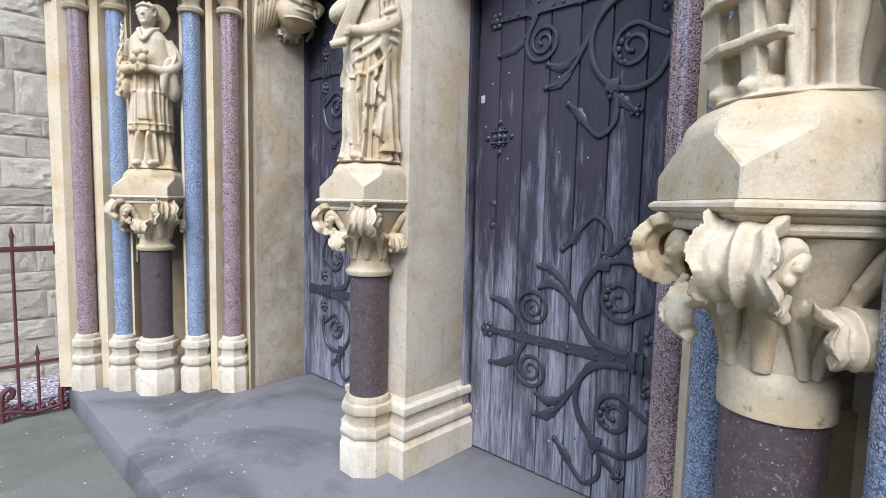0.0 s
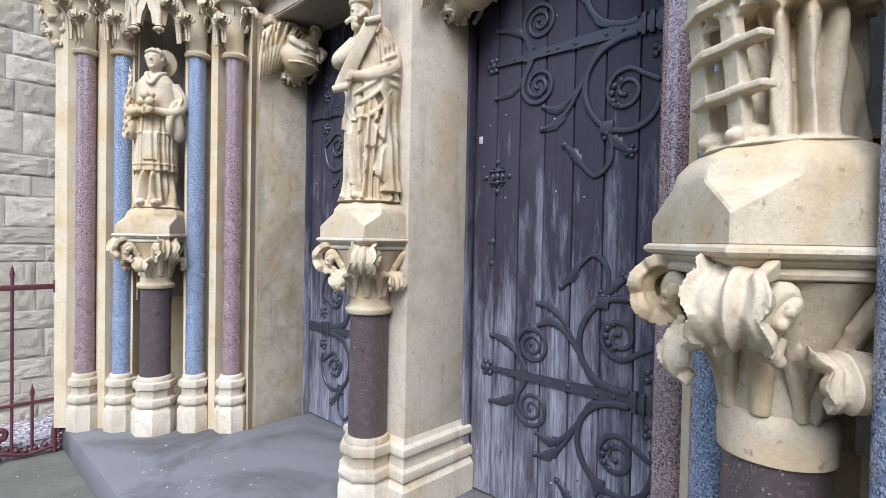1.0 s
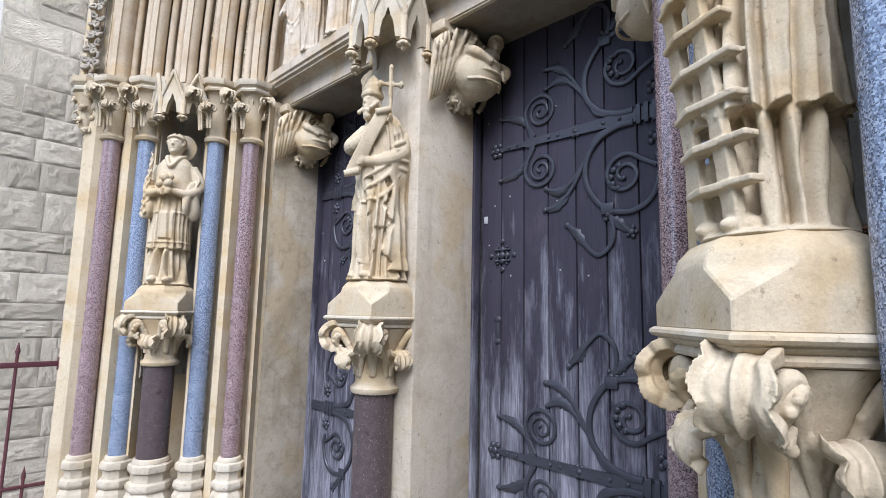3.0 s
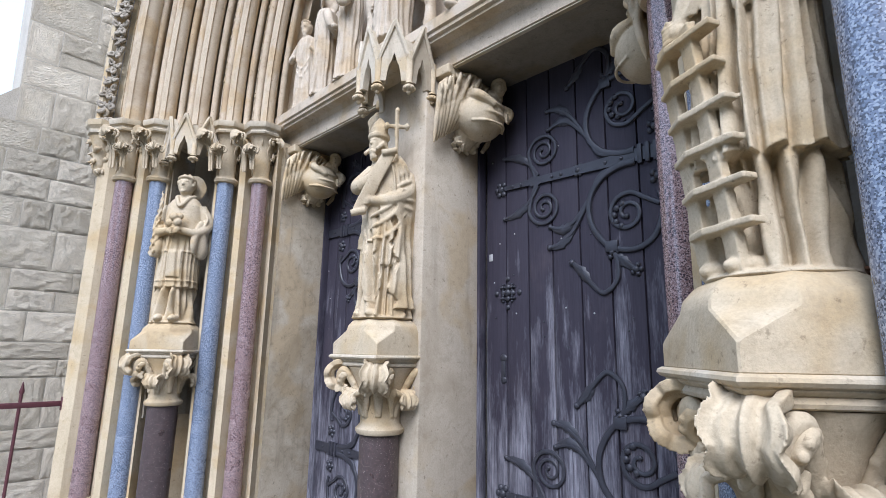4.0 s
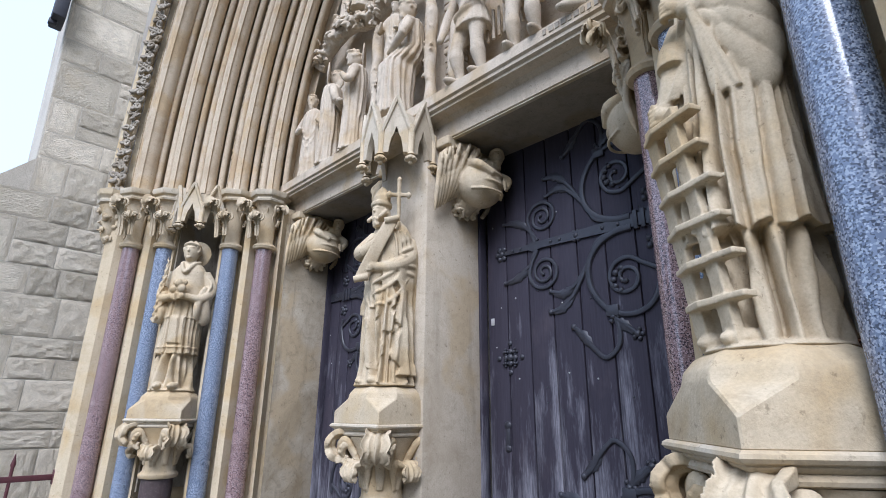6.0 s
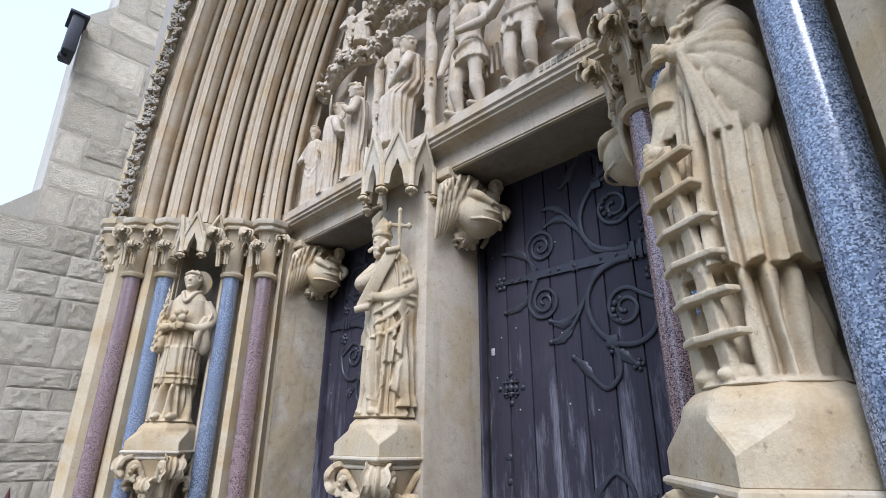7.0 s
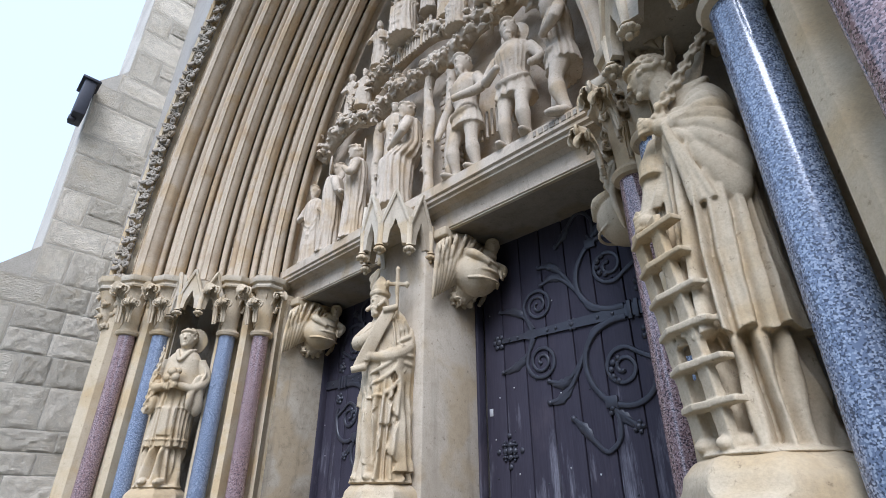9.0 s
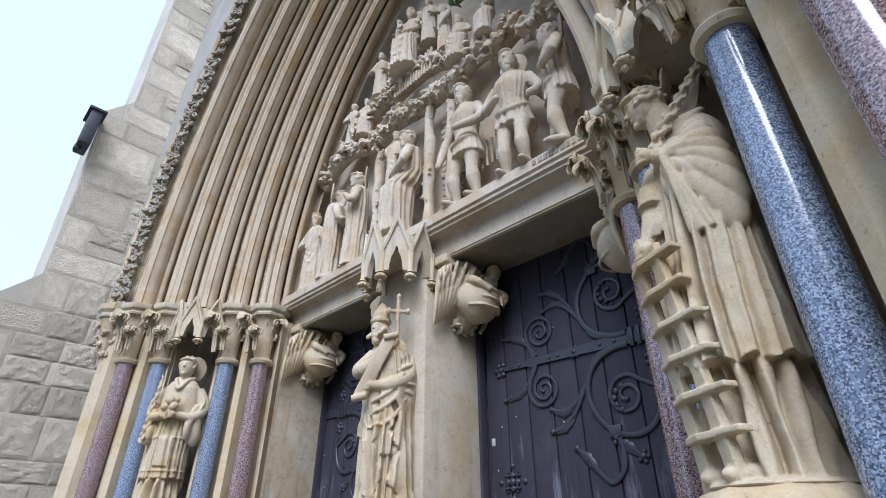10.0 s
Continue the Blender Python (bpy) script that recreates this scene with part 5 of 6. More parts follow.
# ---- canopies ----
def canopy(name, m, label, r=0.235, z0=0.0, faces=(-135, -90, -45, 0, -180)):
    """Gabled half-octagon hood over a statue, with pointed openings and leafy pendants."""
    ob = thing(name, m, label, "canopy", "canopies over the statues")
    apo = r * math.cos(radians(22.5))
    half = r * math.sin(radians(22.5))
    for a in faces:
        bm = bmesh.new()
        outer, inner = [], []
        for i in range(13):
            t = i / 12 * 2 - 1
            outer.append((half * t * 1.04, 0.14 + 0.27 * (1 - abs(t))))
            inner.append((half * 0.5 * t, 0.02 + 0.16 * (1 - abs(t) ** 1.5) + 0.012 * math.cos(t * 9)))
        outer[0], outer[-1] = (-half * 1.04, 0.0), (half * 1.04, 0.0)
        inner[0], inner[-1] = (-half * 0.5, 0.0), (half * 0.5, 0.0)
        lay = []
        for d in (apo + 0.012, apo - 0.03):
            lay.append(([bm.verts.new((d, x, z)) for x, z in outer], [bm.verts.new((d, x, z)) for x, z in inner]))
        for i in range(12):
            (o, n), (p, q) = lay
            bm.faces.new((o[i], o[i + 1], n[i + 1], n[i]))
            bm.faces.new((p[i + 1], p[i], q[i], q[i + 1]))
            bm.faces.new((o[i + 1], o[i], p[i], p[i + 1]))
            bm.faces.new((n[i], n[i + 1], q[i + 1], q[i]))
        for i in (0, 12):
            (o, n), (p, q) = lay
            bm.faces.new((o[i], n[i], q[i], p[i]))
        for sgn in (-1, 1):
            tube(bm, [(apo + 0.012, sgn * half * 1.04, 0.14), (apo + 0.018, 0, 0.42)], 0.015, 6)
        part("gablet", bm, PALE, ob, at=pose(0, 0, z0, 0, 0, a), smooth=30)
    bm = bmesh.new()
    lathe(bm, [(r * 0.9, 0.16), (r * 0.86, 0.22), (r * 0.7, 0.34), (r * 0.5, 0.36)], 8, 22.5)
    part("roof", bm, PALE, ob, at=pose(0, 0, z0), smooth=20)
    for k, a in enumerate(faces):
        bm = bmesh.new()
        rng = random.Random(k)
        c, s = (r + 0.004) * math.cos(radians(a + 22.5)), (r + 0.004) * math.sin(radians(a + 22.5))
        tube(bm, [(c, s, 0.20), (c, s, 0.0), (c, s, -0.02)], [0.024, 0.018, 0.03], 8)
        ball(bm, (c, s, -0.045), (0.034, 0.034, 0.024), 12, 8)
        for i in range(7):
            g = i * 0.9
            ball(bm, (c + 0.027 * math.cos(g), s + 0.027 * math.sin(g), -0.05), 0.014, 8, 6)
        ball(bm, (c, s, -0.075), 0.016, 8, 6)
        part("pendant", bm, CARVED, ob, at=pose(0, 0, z0))
    return ob


canopy("statue_canopy", pose(-2.25, 1.79, 3.08) @ Matrix.Diagonal((1, 1, 0.92, 1)), "gabled limestone canopy with pendants over the bishop statue")
x, y = jamb(LEFT_S[2], -0.02)
canopy("statue_canopy", pose(x, y, 3.07, 0, 0, 45) @ Matrix.Diagonal((1, 1, 0.82, 1)), "gabled limestone canopy between the jamb capitals", r=0.225)
x, y = jamb(RIGHT_S[2], -0.02, True)
canopy("statue_canopy", pose(x, y, 3.10, 0, 0, -45) @ Matrix.Diagonal((1, 1, 0.82, 1)), "gabled limestone canopy between the jamb capitals", r=0.235)


# ---- winged corbels under the lintel ----
def angel():
    """Crouching winged figure hugging a round shield; grows out of a wall at x = 0 towards +x."""
    bm = bmesh.new()
    tube(bm, [(0.0, 0.27, -0.20), (0.04, 0.27, -0.14), (0.09, 0.28, -0.06), (0.10, 0.30, 0.08)], [0.05, 0.08, 0.10, 0.09], 18)
    ball(bm, (0.165, 0.335, 0.075), (0.085, 0.085, 0.070), 18, 12)
    box(bm, (-0.02, 0.02, 0.17), (0.12, 0.50, 0.235), 0.01)
    ball(bm, (0.165, 0.27, -0.055), (0.138, 0.150, 0.145), 32, 20)
    for k in range(3):
        tube(bm, smooth_path([(0.20, 0.14, -0.12 + 0.06 * k), (0.285, 0.20, -0.13 + 0.06 * k), (0.305, 0.30, -0.14 + 0.06 * k), (0.22, 0.40, -0.13 + 0.06 * k)], 5), 0.009, 6)
    head(bm, (0.225, 0.36, 0.150), 0.055, 60, 6, turn=50, nod=-5)
    arm(bm, [(0.15, 0.20, 0.08), (0.25, 0.155, 0.03), (0.30, 0.22, -0.02)], [0.036, 0.03, 0.02])
    arm(bm, [(0.17, 0.40, 0.06), (0.26, 0.42, 0.0), (0.29, 0.38, -0.06)], [0.036, 0.03, 0.022])
    for q in range(4):
        tube(bm, [(0.285, 0.37 + 0.004 * q, -0.04 - 0.018 * q), (0.302, 0.34, -0.045 - 0.018 * q)], 0.009, 6)
    lead = smooth_path([(0.17, 0.30, 0.13), (0.16, 0.20, 0.19), (0.10, 0.09, 0.175), (0.06, 0.01, 0.10)], 8)
    tube(bm, lead, 0.019, 8)
    n = len(lead) - 1
    for row, (count, length, lift, r) in enumerate(((10, 1.0, 0.0, 0.0155), (8, 0.56, 0.018, 0.013), (6, 0.28, 0.032, 0.012))):
        for k in range(count):
            t = k / (count - 1)
            a = lead[int(round(t * n))] + Vector((lift, -lift * 0.5, 0))
            tip = Vector((0.05 + lift, 0.17 - 0.19 * t, -0.13 - 0.14 * t))
            tip = a.lerp(tip, length)
            mid = a.lerp(tip, 0.5) + Vector((0.025, -0.02, 0.0))
            tube(bm, smooth_path([a, mid, tip], 4), [r * 0.7, r * 0.9, r, r, r, r, r * 0.95, r * 0.8, r * 0.35], 8)
    for k in range(6):
        tube(bm, smooth_path([(0.10, 0.42, 0.14 - 0.02 * k), (0.07, 0.51, 0.08 - 0.02 * k), (0.04, 0.52 - 0.02 * k, -0.10 - 0.02 * k)], 4), 0.015, 8)
    rng = random.Random(2)
    for k in range(34):
        e = Euler((rng.uniform(0, 3), rng.uniform(0, 3), 0)).to_matrix().to_4x4()
        ball(bm, (rng.uniform(0.0, 0.09), rng.uniform(0.18, 0.36), rng.uniform(-0.235, -0.15)), (0.026, 0.020, 0.012), 8, 6, e)
    return bm


for px, flip, mat in ((-2.03, 1, CARVED), (-3.85, 1, CREAM), (-0.67, -1, CARVED), (-2.50, -1, CARVED)):
    bm = angel()
    if flip < 0:
        bmesh.ops.transform(bm, matrix=Matrix.Diagonal((-1, 1, 1, 1)), verts=bm.verts)
    carve("angel_corbel", bm, mat, pose(px, 1.88, 3.01), "carved limestone corbel of a winged angel with a round shield", "corbel", "corbels under the lintel", 0.002, 0.0055)


# ---- carved tympanum ----
def relief_figure(h, seed, kind="robe"):
    bm = bmesh.new()
    rng = random.Random(seed)
    k = h / 0.95
    if kind == "seated":
        b = Body([(0, 0, -0.10, 0.17, 0.13), (0.1, 0, -0.10, 0.15, 0.12), (0.38, 0, -0.09, 0.15, 0.13), (0.44, 0, -0.04, 0.15, 0.12), (0.52, 0, 0.0, 0.12, 0.10), (0.72, 0, 0.0, 0.13, 0.09), (0.78, 0, 0, 0.05, 0.05)], seed, 17, 0.032, 0.4, 0.3)
        b.mesh(bm, 34, 70)
        for i in range(3):
            b.ridge(bm, [(-50 + 4 * i, 0.44 - 0.09 * i), (15, 0.30 - 0.09 * i), (60, 0.42 - 0.06 * i)], 0.009)
    elif kind == "robe":
        b = Body([(0, 0, 0, 0.15, 0.11), (0.05, 0, 0, 0.13, 0.10), (0.4, 0, 0, 0.115, 0.09), (0.62, 0, 0, 0.125, 0.095), (0.72, 0, 0, 0.13, 0.085), (0.78, 0, 0, 0.05, 0.05)], seed, 18, 0.030, 0.25, 0.35)
        b.mesh(bm, 34, 70)
        for i in range(2):
            b.ridge(bm, [(-70 + 6 * i, 0.62 - 0.06 * i), (0, 0.40 - 0.09 * i), (65, 0.58 - 0.06 * i)], 0.010)
    else:
        b = Body([(0.34, 0, 0, 0.14, 0.10), (0.42, 0, 0, 0.125, 0.09), (0.52, 0, 0, 0.09, 0.075), (0.66, 0, -0.01, 0.125, 0.09), (0.73, 0, 0, 0.12, 0.075), (0.78, 0, 0, 0.045, 0.045)], seed, 17, 0.024 if kind == "tunic" else 0.006, 0.3)
        b.mesh(bm, 26, 56)
        for sx in (-1, 1):
            f = rng.uniform(-0.05, 0.02)
            tube(bm, smooth_path([(sx * 0.06, 0, 0.42), (sx * 0.07, -0.04 + f, 0.22), (sx * 0.075, 0.0 + f, 0.03)], 4), [0.062, 0.060, 0.052, 0.042, 0.040, 0.046, 0.038, 0.030, 0.028], 12)
            ball(bm, (sx * 0.085, -0.05 + f, 0.02), (0.035, 0.075, 0.025), 10, 6)
        b.ridge(bm, [(-80, 0.46), (0, 0.43), (80, 0.47)], 0.02)
    sx = rng.choice((-1, 1))
    arm(bm, [(sx * 0.12, 0, 0.70), (sx * 0.19, -0.03, 0.55), (sx * 0.05, -0.14, 0.50)], [0.04, 0.034, 0.022])
    arm(bm, [(-sx * 0.12, 0, 0.70), (-sx * 0.20, -0.04, 0.54), (-sx * rng.uniform(0.05, 0.22), -0.10, rng.uniform(0.36, 0.66))], [0.04, 0.034, 0.022])
    head(bm, (rng.uniform(-0.02, 0.02), -0.03, 0.865), 0.07, 26, seed, rng.random() < 0.4, turn=rng.uniform(-50, 30), nod=rng.uniform(-8, 10))
    if rng.random() < 0.4:
        ball(bm, (0, 0.05, 0.89), (0.11, 0.015, 0.11), 18, 8)
    bmesh.ops.transform(bm, matrix=Matrix.Diagonal((k * 0.9, k * 0.95, k, 1)), verts=bm.verts)
    return bm


FIGURES = ((-3.62, 3.5, 0.84, 31, "robe", 20), (-3.34, 3.5, 0.98, 32, "robe", 150), (-2.98, 3.5, 0.99, 33, "robe", -40), (-2.50, 4.02, 0.62, 34, "robe", 30), (-2.30, 3.5, 1.03, 35, "seated", -50),
           (-1.70, 3.5, 1.08, 36, "bare", -10), (-1.28, 3.5, 1.08, 37, "tunic", 10), (-0.93, 3.5, 1.08, 38, "tunic", -55), (-3.20, 4.92, 0.55, 39, "robe", 35), (-2.98, 4.86, 0.52, 44, "seated", 40), (-2.80, 5.28, 0.60, 40, "robe", 30),
           (-2.36, 5.22, 0.90, 41, "seated", 0), (-1.92, 5.16, 0.62, 42, "robe", -20), (-1.75, 4.86, 0.60, 47, "seated", 10), (-1.44, 4.92, 0.55, 43, "seated", -25), (-2.12, 5.45, 0.62, 45, "robe", 20), (-2.55, 5.72, 0.45, 46, "robe", -20))
for fx, fz, fh, seed, kind, turn in FIGURES:
    what = {"robe": "robed", "seated": "seated robed", "tunic": "standing tunic-clad", "bare": "standing loincloth-clad"}[kind]
    carve("relief_figure", relief_figure(fh, seed, kind), RELIEF, pose(fx, 1.90, fz, 0, 0, turn), "carved grey limestone %s figure of the tympanum relief" % what, "relief figure", "figures of the tympanum", 0.003, 0.0075)


def leaf_bank(pts, seed, thick=0.075, per=52):
    """A billowing band of carved, lobed leaves that turn out and under."""
    bm = bmesh.new()
    rng = random.Random(seed)
    path = smooth_path([(x, 1.95, z) for x, z in pts], 8)
    tube(bm, path, thick * 0.8, 10)
    for _ in range(int(per * len(pts) / 2)):
        p = rng.choice(path) + Vector((rng.gauss(0, 0.03), rng.uniform(-0.10, 0.0), rng.gauss(0, thick * 0.55)))
        face = Euler((rng.uniform(-0.7, 0.9), rng.uniform(-0.5, 0.5), rng.uniform(0, 6.28))).to_matrix()
        size = rng.uniform(0.7, 1.15)
        for k in range(5):
            a = -1.5 + 0.75 * k
            q = face @ Vector((0.034 * math.sin(a), -0.010, 0.034 * math.cos(a))) * size
            tube(bm, [p, p + q * 0.7 + Vector((0, -0.012, 0)), p + q * 1.35 + Vector((0, -0.004, -0.008))], [0.008 * size, 0.015 * size, 0.007 * size], 6)
    return bm


for pts, seed in (([(-3.70, 4.70), (-3.50, 4.84), (-3.21, 4.88), (-2.95, 4.78), (-2.78, 4.72)], 3), ([(-2.78, 4.72), (-2.58, 4.82), (-2.41, 4.80), (-2.20, 4.76), (-2.03, 4.77)], 4), ([(-2.03, 4.77), (-1.86, 4.74), (-1.66, 4.86), (-1.50, 4.86), (-1.36, 4.80)], 6), ([(-1.36, 4.80), (-1.20, 4.84), (-1.10, 4.72), (-0.95, 4.78), (-0.82, 4.66)], 7), ([(-3.38, 4.98), (-3.15, 5.02), (-2.92, 5.12), (-2.70, 5.22), (-2.55, 5.20)], 8), ([(-2.60, 5.16), (-2.36, 5.20), (-2.10, 5.18), (-1.86, 5.06), (-1.60, 4.98)], 9)):
    carve("relief_foliage", leaf_bank(pts, seed), RELIEF, Matrix(), "carved grey limestone band of leaves in the tympanum relief", "relief foliage", "leaf bands of the tympanum")


def carved_post(h, seed, r=0.045):
    bm = bmesh.new()
    rng = random.Random(seed)
    tube(bm, [(rng.uniform(-0.012, 0.012), 0, h * i / 10) for i in range(11)], [r * rng.uniform(0.85, 1.15) for _ in range(11)], 10)
    for i in range(14):
        ball(bm, (rng.uniform(-r, r), -r * 0.8, rng.uniform(0.05, h)), r * 0.3, 8, 6)
    return bm


for fx, fz, h, seed in ((-2.13, 3.5, 1.20, 1), (-1.89, 3.5, 1.10, 2), (-2.76, 3.5, 1.1, 3)):
    carve("relief_post", carved_post(h, seed), RELIEF, pose(fx, 1.94, fz), "carved grey limestone tree trunk in the tympanum relief", "relief trunk", "trunks of the tympanum")
# coursed masonry and a railing carved in the relief
for fx, w, h, n in ((-2.62, 0.24, 0.95, "relief_masonry"), (-2.00, 0.18, 1.1, "relief_masonry")):
    ob = thing(n, pose(fx, 2.04, 3.5), "carved courses of small blocks in the tympanum relief", "relief masonry", "masonry of the tympanum")
    rng = random.Random(9)
    for i in range(int(h / 0.055)):
        bm = bmesh.new()
        box(bm, (-w / 2 + rng.uniform(0, 0.02), -0.005 - rng.uniform(0, 0.02), i * 0.055), (w / 2, 0.06, i * 0.055 + 0.046), 0.008)
        part("block", bm, RELIEF, ob)
ob = thing("relief_railing", pose(-1.49, 1.96, 3.80), "carved small railing in the tympanum relief", "relief railing")
for i in range(7):
    bm = bmesh.new()
    tube(bm, [(i * 0.045 - 0.13, 0, 0), (i * 0.045 - 0.13, 0, 0.22)], 0.011, 6)
    part("bar", bm, RELIEF, ob)
# organ pipes held by the upper figures
ob = thing("relief_pipes", pose(-2.26, 1.86, 5.04), "carved row of small pipes in the tympanum relief", "relief pipes")
for i in range(14):
    bm = bmesh.new()
    tube(bm, [(i * 0.035 - 0.25, 0, 0.0), (i * 0.035 - 0.25, 0.01, 0.20 + 0.006 * i)], 0.013, 8)
    part("pipe", bm, RELIEF, ob)

# ---- leaves of the hood mould, hood stop and small bosses of the arch ----
KNOTS = []
for k in range(5):
    bm = bmesh.new()
    rng = random.Random(50 + k)
    for i in range(4):
        a, sgn = i * 1.57 + rng.uniform(-0.3, 0.3), rng.choice((-1, 1))
        curl = [(0.010 * math.cos(a), 0.010 * math.sin(a), 0.0)] + [(0.034 * math.cos(a) + (0.024 - 0.0022 * q) * math.cos(a + sgn * q * 0.75), 0.034 * math.sin(a) + (0.024 - 0.0022 * q) * math.sin(a + sgn * q * 0.75), 0.026 - 0.002 * q) for q in range(8)]
        path = smooth_path(curl, 3)
        tube(bm, path, [0.011 - 0.004 * q / len(path) for q in range(len(path))], 6)
    ball(bm, (0, 0, 0.012), (0.018, 0.018, 0.016), 8, 6)
    me = bpy.data.meshes.new("carved_leaf")
    bm.to_mesh(me), bm.free()
    me.materials.append(DARK_AND_SHADED)
    for p in me.polygons:
        p.use_smooth = True
    KNOTS.append(me)
rng = random.Random(77)
x, y = jamb(1.345, 0.0)
rho = -3.88 - x
for right in (False, True):
    for i in range(46):
        ob = new("carved_leaf", rng.choice(KNOTS))
        ob.parent = arch
        p = arch_point(rho, (i + 0.4) / 46, y - 0.012, right)
        ob.matrix_basis = Matrix.Translation(p) @ Euler((radians(90 + rng.uniform(-15, 15)), 0, radians((-35 if right else 35)))).to_matrix().to_4x4() @ Euler((0, 0, rng.uniform(0, 6))).to_matrix().to_4x4() @ Matrix.Scale(rng.uniform(1.15, 1.5), 4)
for s, h, step in ((0.150, 0.035, 60), (0.435, 0.035, 70)):
    bm = bmesh.new()
    x, y = jamb(s, h - 0.10)
    for right in (False, True):
        for i in range(step):
            p = arch_point(-3.88 - x, (i + rng.uniform(0.0, 0.9)) / step, y, right)
            g = rng.uniform(0.006, 0.014)
            ball(bm, p, (g, g, g * 1.6), 6, 5)
    tagged(part("bosses", bm, CARVED, arch), kind="stuff")

for right in (False, True):
    x, y = jamb(1.37 if not right else 1.42, 0.0, right)
    stop = thing("hood_stop", pose(x, y, 0), "leafy limestone stop under the hood moulding", "hood stop", "stops of the hood moulding")
    bm = bmesh.new()
    lathe(bm, [(0.02, 2.93), (0.04, 2.96), (0.05, 3.05), (0.07, 3.18), (0.10, 3.26)], 16)
    body = part("stop_body", bm, CARVED, stop)
    rng2 = random.Random(5)
    for i in range(12):
        bm = bmesh.new()
        a, z = i * 1.7, 2.97 + 0.3 * (i / 12)
        leaf_knot(bm, ((0.03 + 0.2 * (z - 2.93)) * math.cos(a), (0.03 + 0.2 * (z - 2.93)) * math.sin(a), z), 0.036, rng2, 6)
        part("leaf", bm, CARVED, body)
    bm = bmesh.new()
    lathe(bm, [(0.09, 3.265), (0.12, 3.28), (0.125, 3.30), (0.115, 3.31), (0.14, 3.34), (0.145, 3.385)], 8, 22.5)
    part("abacus", bm, PALE, stop, smooth=25)

# ---- iron gate beside the portal ----
gate = thing("iron_gate", pose(-4.90, 0.76, STEP), "maroon painted iron gate with spikes and scrolled foot", "gate")
for yy, z0, z1 in ((-0.26, 0.06, 1.47), (-0.14, 0.06, 0.56), (-0.62, 0.06, 1.47), (-0.44, 0.06, 0.56)):
    bm = bmesh.new()
    tube(bm, [(0, yy, z0), (0, yy, z1 - 0.09)], 0.011, 8)
    tube(bm, [(0, yy, z1 - 0.09), (0, yy, z1 - 0.07), (0, yy, z1)], [0.012, 0.017, 0.002], 8)
    part("bar", bm, MAROON, gate)
for z, hh in ((1.30, 0.02), (0.42, 0.012)):
    bm = bmesh.new()
    box(bm, (-0.012, -0.95, z - hh), (0.012, 0.0, z + hh), 0.004)
    part("rail", bm, MAROON, gate)
bm = bmesh.new()
box(bm, (-0.03, -0.012, 1.25), (0.03, 0.014, 1.35), 0.004)
part("bracket", bm, MAROON, gate)
for y0 in (0.0, -0.36):
    bm = bmesh.new()
    pts = [(0, y0, 0.0), (0, y0 - 0.005, 0.10), (0, y0 + 0.0, 0.20), (0, y0 + 0.035, 0.25), (0, y0 + 0.065, 0.225), (0, y0 + 0.055, 0.185), (0, y0 + 0.03, 0.19)]
    tube(bm, smooth_path(pts, 4), 0.020, 8)
    for i in range(4):
        ball(bm, (0, y0 + 0.025, 0.03 + 0.045 * i), 0.02, 8, 6)
    part("scroll_foot", bm, MAROON, gate)
bm = bmesh.new()
path = smooth_path([(0, 0.0, 0.06), (0, -0.18, 0.035), (0, -0.36, 0.08), (0, -0.7, 0.05), (0, -0.95, 0.06)], 6)
tube(bm, path, 0.02, 8)
rng = random.Random(3)
for p in path[::2]:
    ball(bm, p + Vector((0.005, 0, 0.03)), rng.uniform(0.015, 0.024), 8, 6)
part("foot_rail", bm, MAROON, gate)

# ---- dark box on the buttress ----
lampbox = thing("flood_lamp", pose(-5.56, 0.10, 5.46), "dark metal flood lamp box fixed to the buttress", "lamp")
bm = bmesh.new()
box(bm, (-0.14, -0.09, -0.24), (0.14, 0.02, 0.22), 0.015)
part("housing", bm, LEAD, lampbox)
bm = bmesh.new()
box(bm, (-0.16, -0.12, 0.2), (0.16, 0.05, 0.235), 0.01)
part("lid", bm, LEAD, lampbox)
bm = bmesh.new()
box(bm, (-0.03, -0.10, -0.28), (0.03, -0.03, -0.22), 0.01)
part("bracket", bm, LEAD, lampbox)

# ---- litter on the paving ----
bm = bmesh.new()
rng = random.Random(12)
for _ in range(80):
    t = rng.random()
    if t < 0.55:
        x, y, z = rng.uniform(-4.7, -2.6), rng.uniform(0.84, 1.5), 0.002
        if (x + 3.95) + (y - 1.7) < -0.2:
            x += 0.7
    else:
        x, y, z = rng.uniform(-4.6, -2.4), rng.uniform(-0.2, 0.78), STEP + 0.002
    s = rng.uniform(0.003, 0.009)
    ball(bm, (x, y, z + s * 0.2), (s, s * rng.uniform(0.5, 1), s * 0.3), 6, 4)
tagged(part("litter", bm, PALE), "small pale chips and petals scattered on the paving", "litter", kind="stuff")
bm = bmesh.new()
rng = random.Random(13)
x, y = jamb(RIGHT_S[2], 0.02, True)
for i in range(7):
    e = Euler((rng.uniform(-0.6, 0.6), rng.uniform(-0.6, 0.6), rng.uniform(0, 6))).to_matrix().to_4x4()
    ball(bm, (x + 0.16 + rng.uniform(-0.03, 0.05), y - 0.04 + rng.uniform(-0.05, 0.05), 1.733), (0.028, 0.017, 0.006), 8, 5, e)
k = Mat("dead_leaf", 0.8)
tagged(part("dead_leaves", bm, k.out(k.mix(k.noise(30), (0.14, 0.06, 0.03), (0.25, 0.12, 0.06)))), "a few brown dead leaves behind the statue's feet", "leaves", kind="stuff")

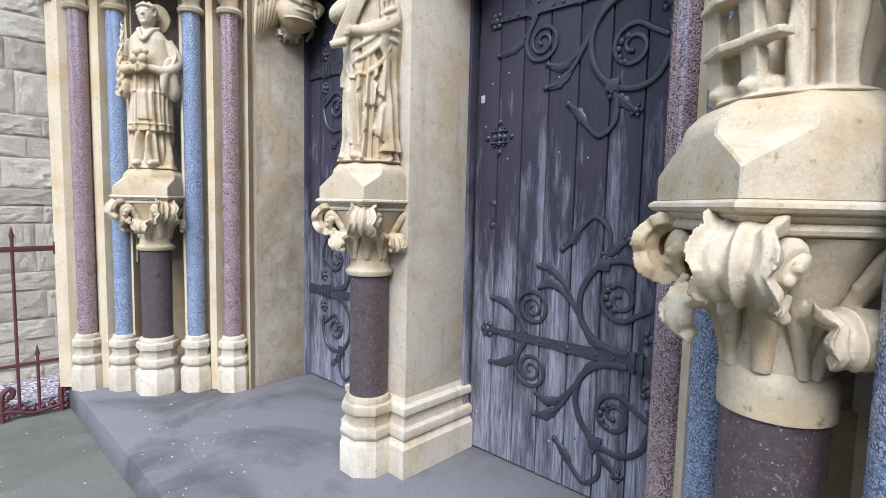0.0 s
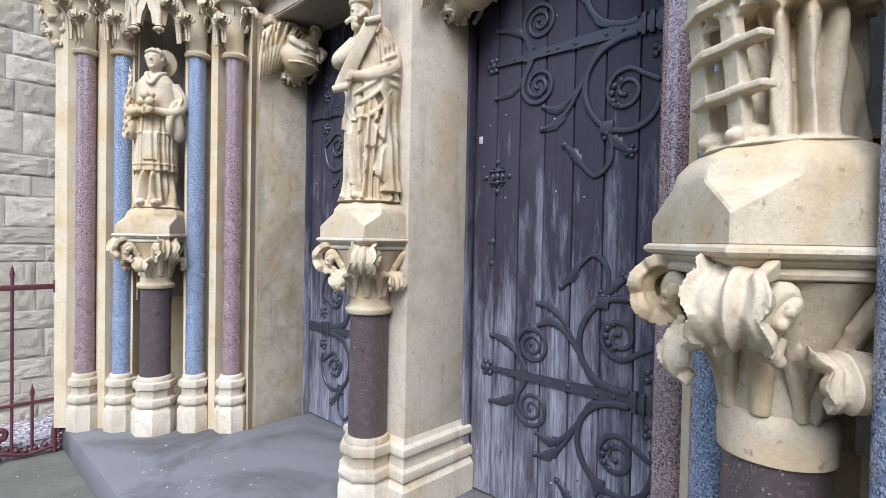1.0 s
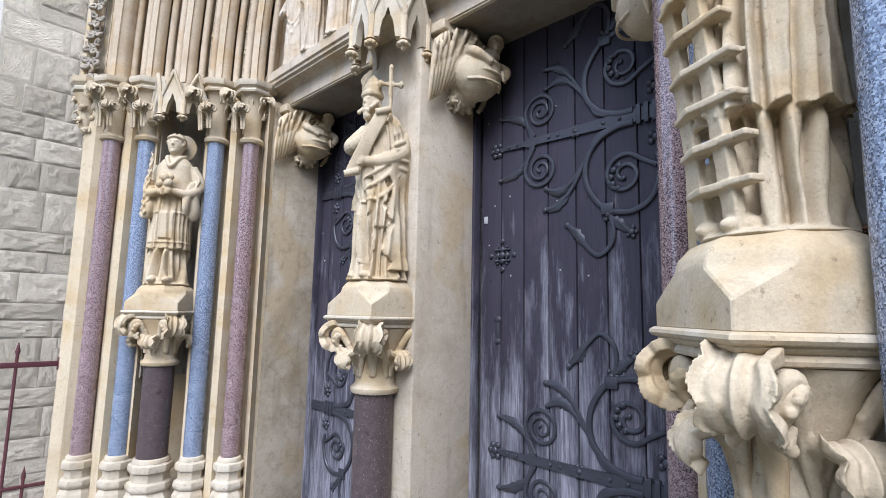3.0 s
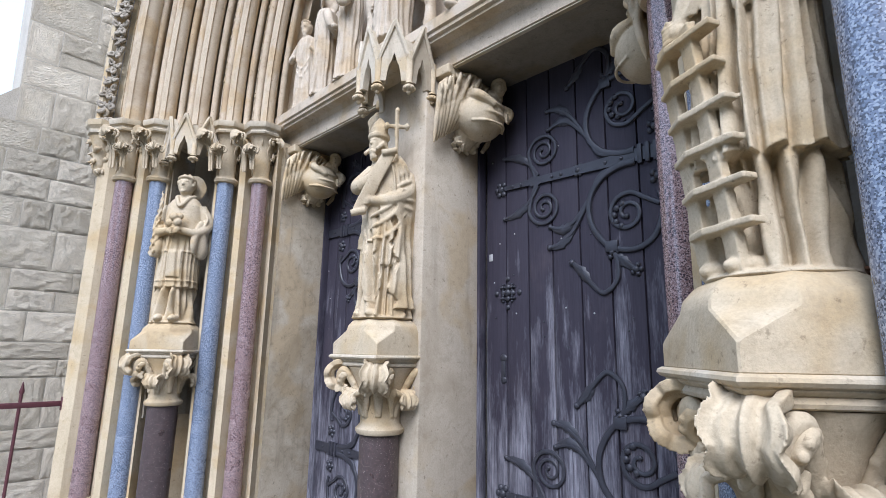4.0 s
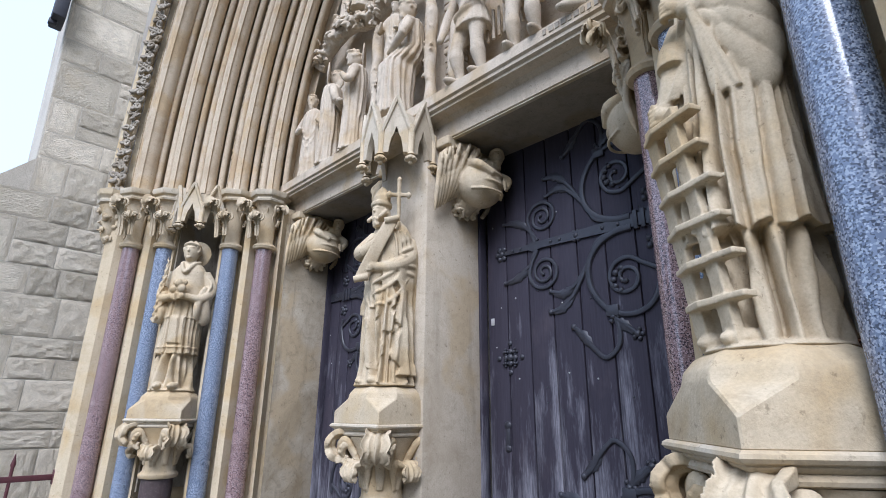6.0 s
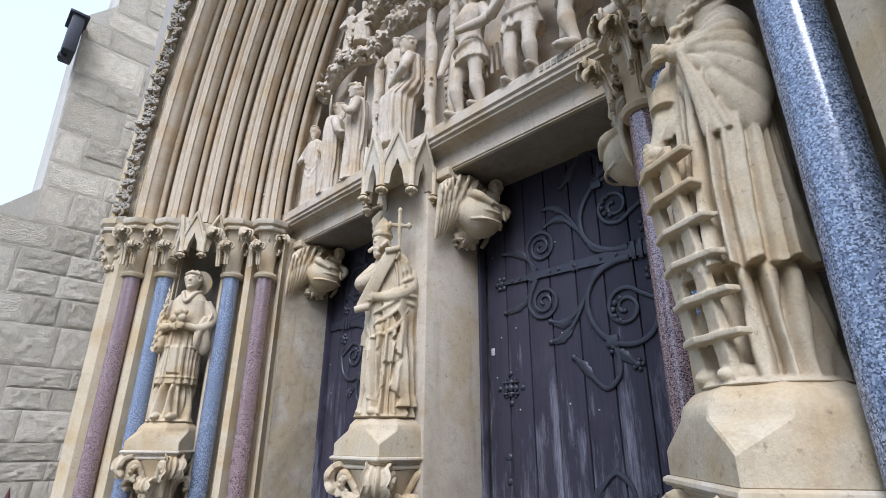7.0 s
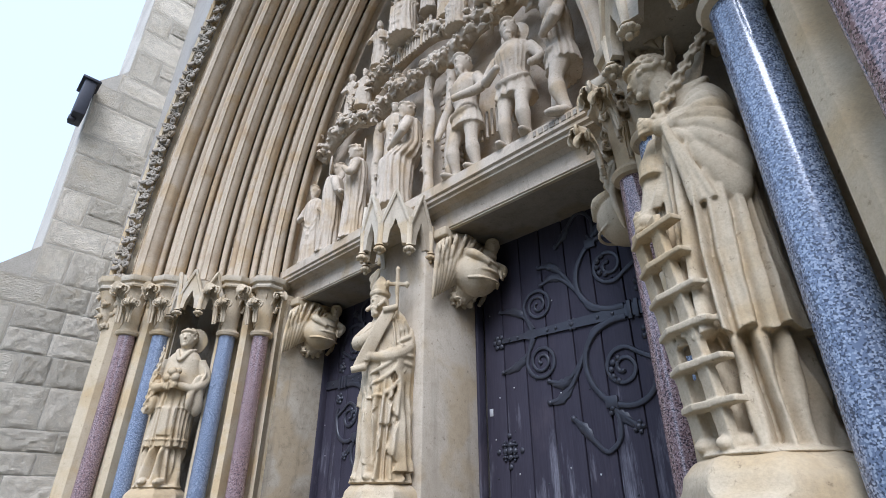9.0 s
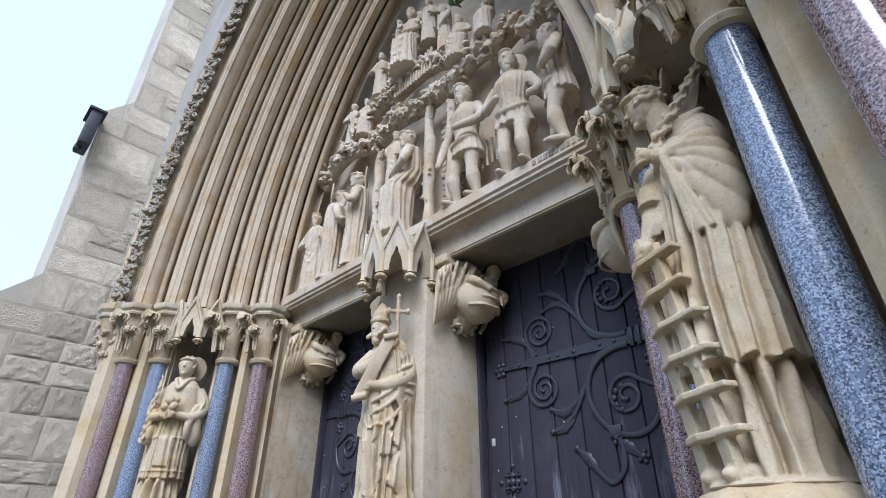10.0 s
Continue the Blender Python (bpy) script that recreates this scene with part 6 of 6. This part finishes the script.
# ---- worn lettering on the lintel and a weed above ----
words = thing("inscription", pose(-1.12, 1.797, 3.452), "worn incised lettering on the lintel edge", "inscription")
for i, wl_ in enumerate((0.02, 0.028, 0.024, 0.03, 0.022, 0.028, 0.022, 0.02, 0.026)):
    bm = bmesh.new()
    box(bm, (i * 0.037, -0.002, 0.0), (i * 0.037 + wl_, 0.006, 0.032))
    part("bar", bm, DARK_AND_SHADED, words, smooth=0)
k = Mat("weed_leaf", 0.6)
WEED = k.out(k.mix(k.noise(20), (0.05, 0.11, 0.03), (0.12, 0.2, 0.05)))
weed = thing("weed", pose(-1.74, 1.86, 5.56), "small green weed growing on the carved tympanum", "plant")
rng = random.Random(8)
for i in range(16):
    bm = bmesh.new()
    a, e = rng.uniform(0, 6.28), rng.uniform(0.2, 1.2)
    tip = Vector((math.cos(a) * math.cos(e), math.sin(a) * math.cos(e) - 0.3, math.sin(e))) * rng.uniform(0.06, 0.13)
    tube(bm, smooth_path([(0, 0, 0), tip * 0.55 + Vector((0, 0, 0.02)), tip], 4), [0.002, 0.006, 0.010, 0.012, 0.012, 0.011, 0.009, 0.006, 0.001], 6, ((0, 0, 1), 0.3))
    part("leaf", bm, WEED, weed)

# ---- stones of the buttress ----
buttress = bpy.data.objects["wall_buttress"]


def rock_face(seed, rough):
    bm = bmesh.new()
    nu, nv = 16, 10
    off = Vector((seed * 3.1, seed * 1.7, 0))
    grid = []
    for i in range(nu + 1):
        row = []
        for j in range(nv + 1):
            u, v = i / nu - 0.5, j / nv - 0.5
            rim = min(1, min(0.5 - abs(u), 0.5 - abs(v)) * 9)
            row.append(bm.verts.new((0.35 + rim * (0.75 + rough * noise.fractal(off + Vector((u * 5, v * 4, 0)), 0.8, 2.0, 5)), u, v)))
        grid.append(row)
    for i in range(nu):
        for j in range(nv):
            bm.faces.new((grid[i][j], grid[i + 1][j], grid[i + 1][j + 1], grid[i][j + 1]))
    rim = [grid[i][0] for i in range(nu + 1)] + [grid[nu][j] for j in range(1, nv + 1)] + [grid[i][nv] for i in range(nu - 1, -1, -1)] + [grid[0][j] for j in range(nv - 1, 0, -1)]
    low = [bm.verts.new((-1.0, v.co.y, v.co.z)) for v in rim]
    for i in range(len(rim)):
        j = (i + 1) % len(rim)
        bm.faces.new((rim[i], rim[j], low[j], low[i]))
    bmesh.ops.recalc_face_normals(bm, faces=bm.faces)
    me = bpy.data.meshes.new("stone")
    bm.to_mesh(me), bm.free()
    me.materials.append(STONE)
    for p in me.polygons:
        p.use_smooth = True
    me.set_sharp_from_angle(angle=radians(50))
    return me


ROCKS, ASHLARS = [rock_face(i, 0.9) for i in range(6)], [rock_face(i + 20, 0.12) for i in range(3)]


def front_edge(z):
    for (y0, z0), (y1, z1) in zip(prof[1:], prof[2:-1]):
        if z0 <= z <= z1:
            return y0 + (y1 - y0) * (z - z0) / (z1 - z0)
    return 0.3


rng = random.Random(42)
z, course = STEP + 0.02, 0
while z < 9.6:
    h = rng.choice((0.30, 0.36, 0.42, 0.26))
    course += 1
    y = max(front_edge(z + 0.02), front_edge(z + h)) + 0.006
    w = rng.uniform(0.46, 0.62) if course % 2 else rng.uniform(0.24, 0.34)
    rows = [(y, w, z, h, ASHLARS)]
    split = rng.choice((0.4, 0.5, 0.6, 1.0)) if h > 0.28 else 1.0
    for z0, hh in ((z, h * split), (z + h * split, h * (1 - split))):
        if hh < 0.05:
            continue
        yy = y + w
        while yy < 1.3:
            ww = rng.uniform(0.14, 0.50)
            rows.append((yy, ww, z0, hh, ASHLARS if rng.random() < 0.15 else ROCKS))
            yy += ww
    for yy, ww, z0, hh, kinds in rows:
        ob = new("stone", rng.choice(kinds))
        ob.parent = buttress
        ob.matrix_basis = Matrix.Translation((-5.62, yy + ww / 2, z0 + hh / 2)) @ Matrix.Diagonal((0.0035 if kinds is ASHLARS else 0.010, ww - 0.006, hh - 0.006, 1))
    z += h
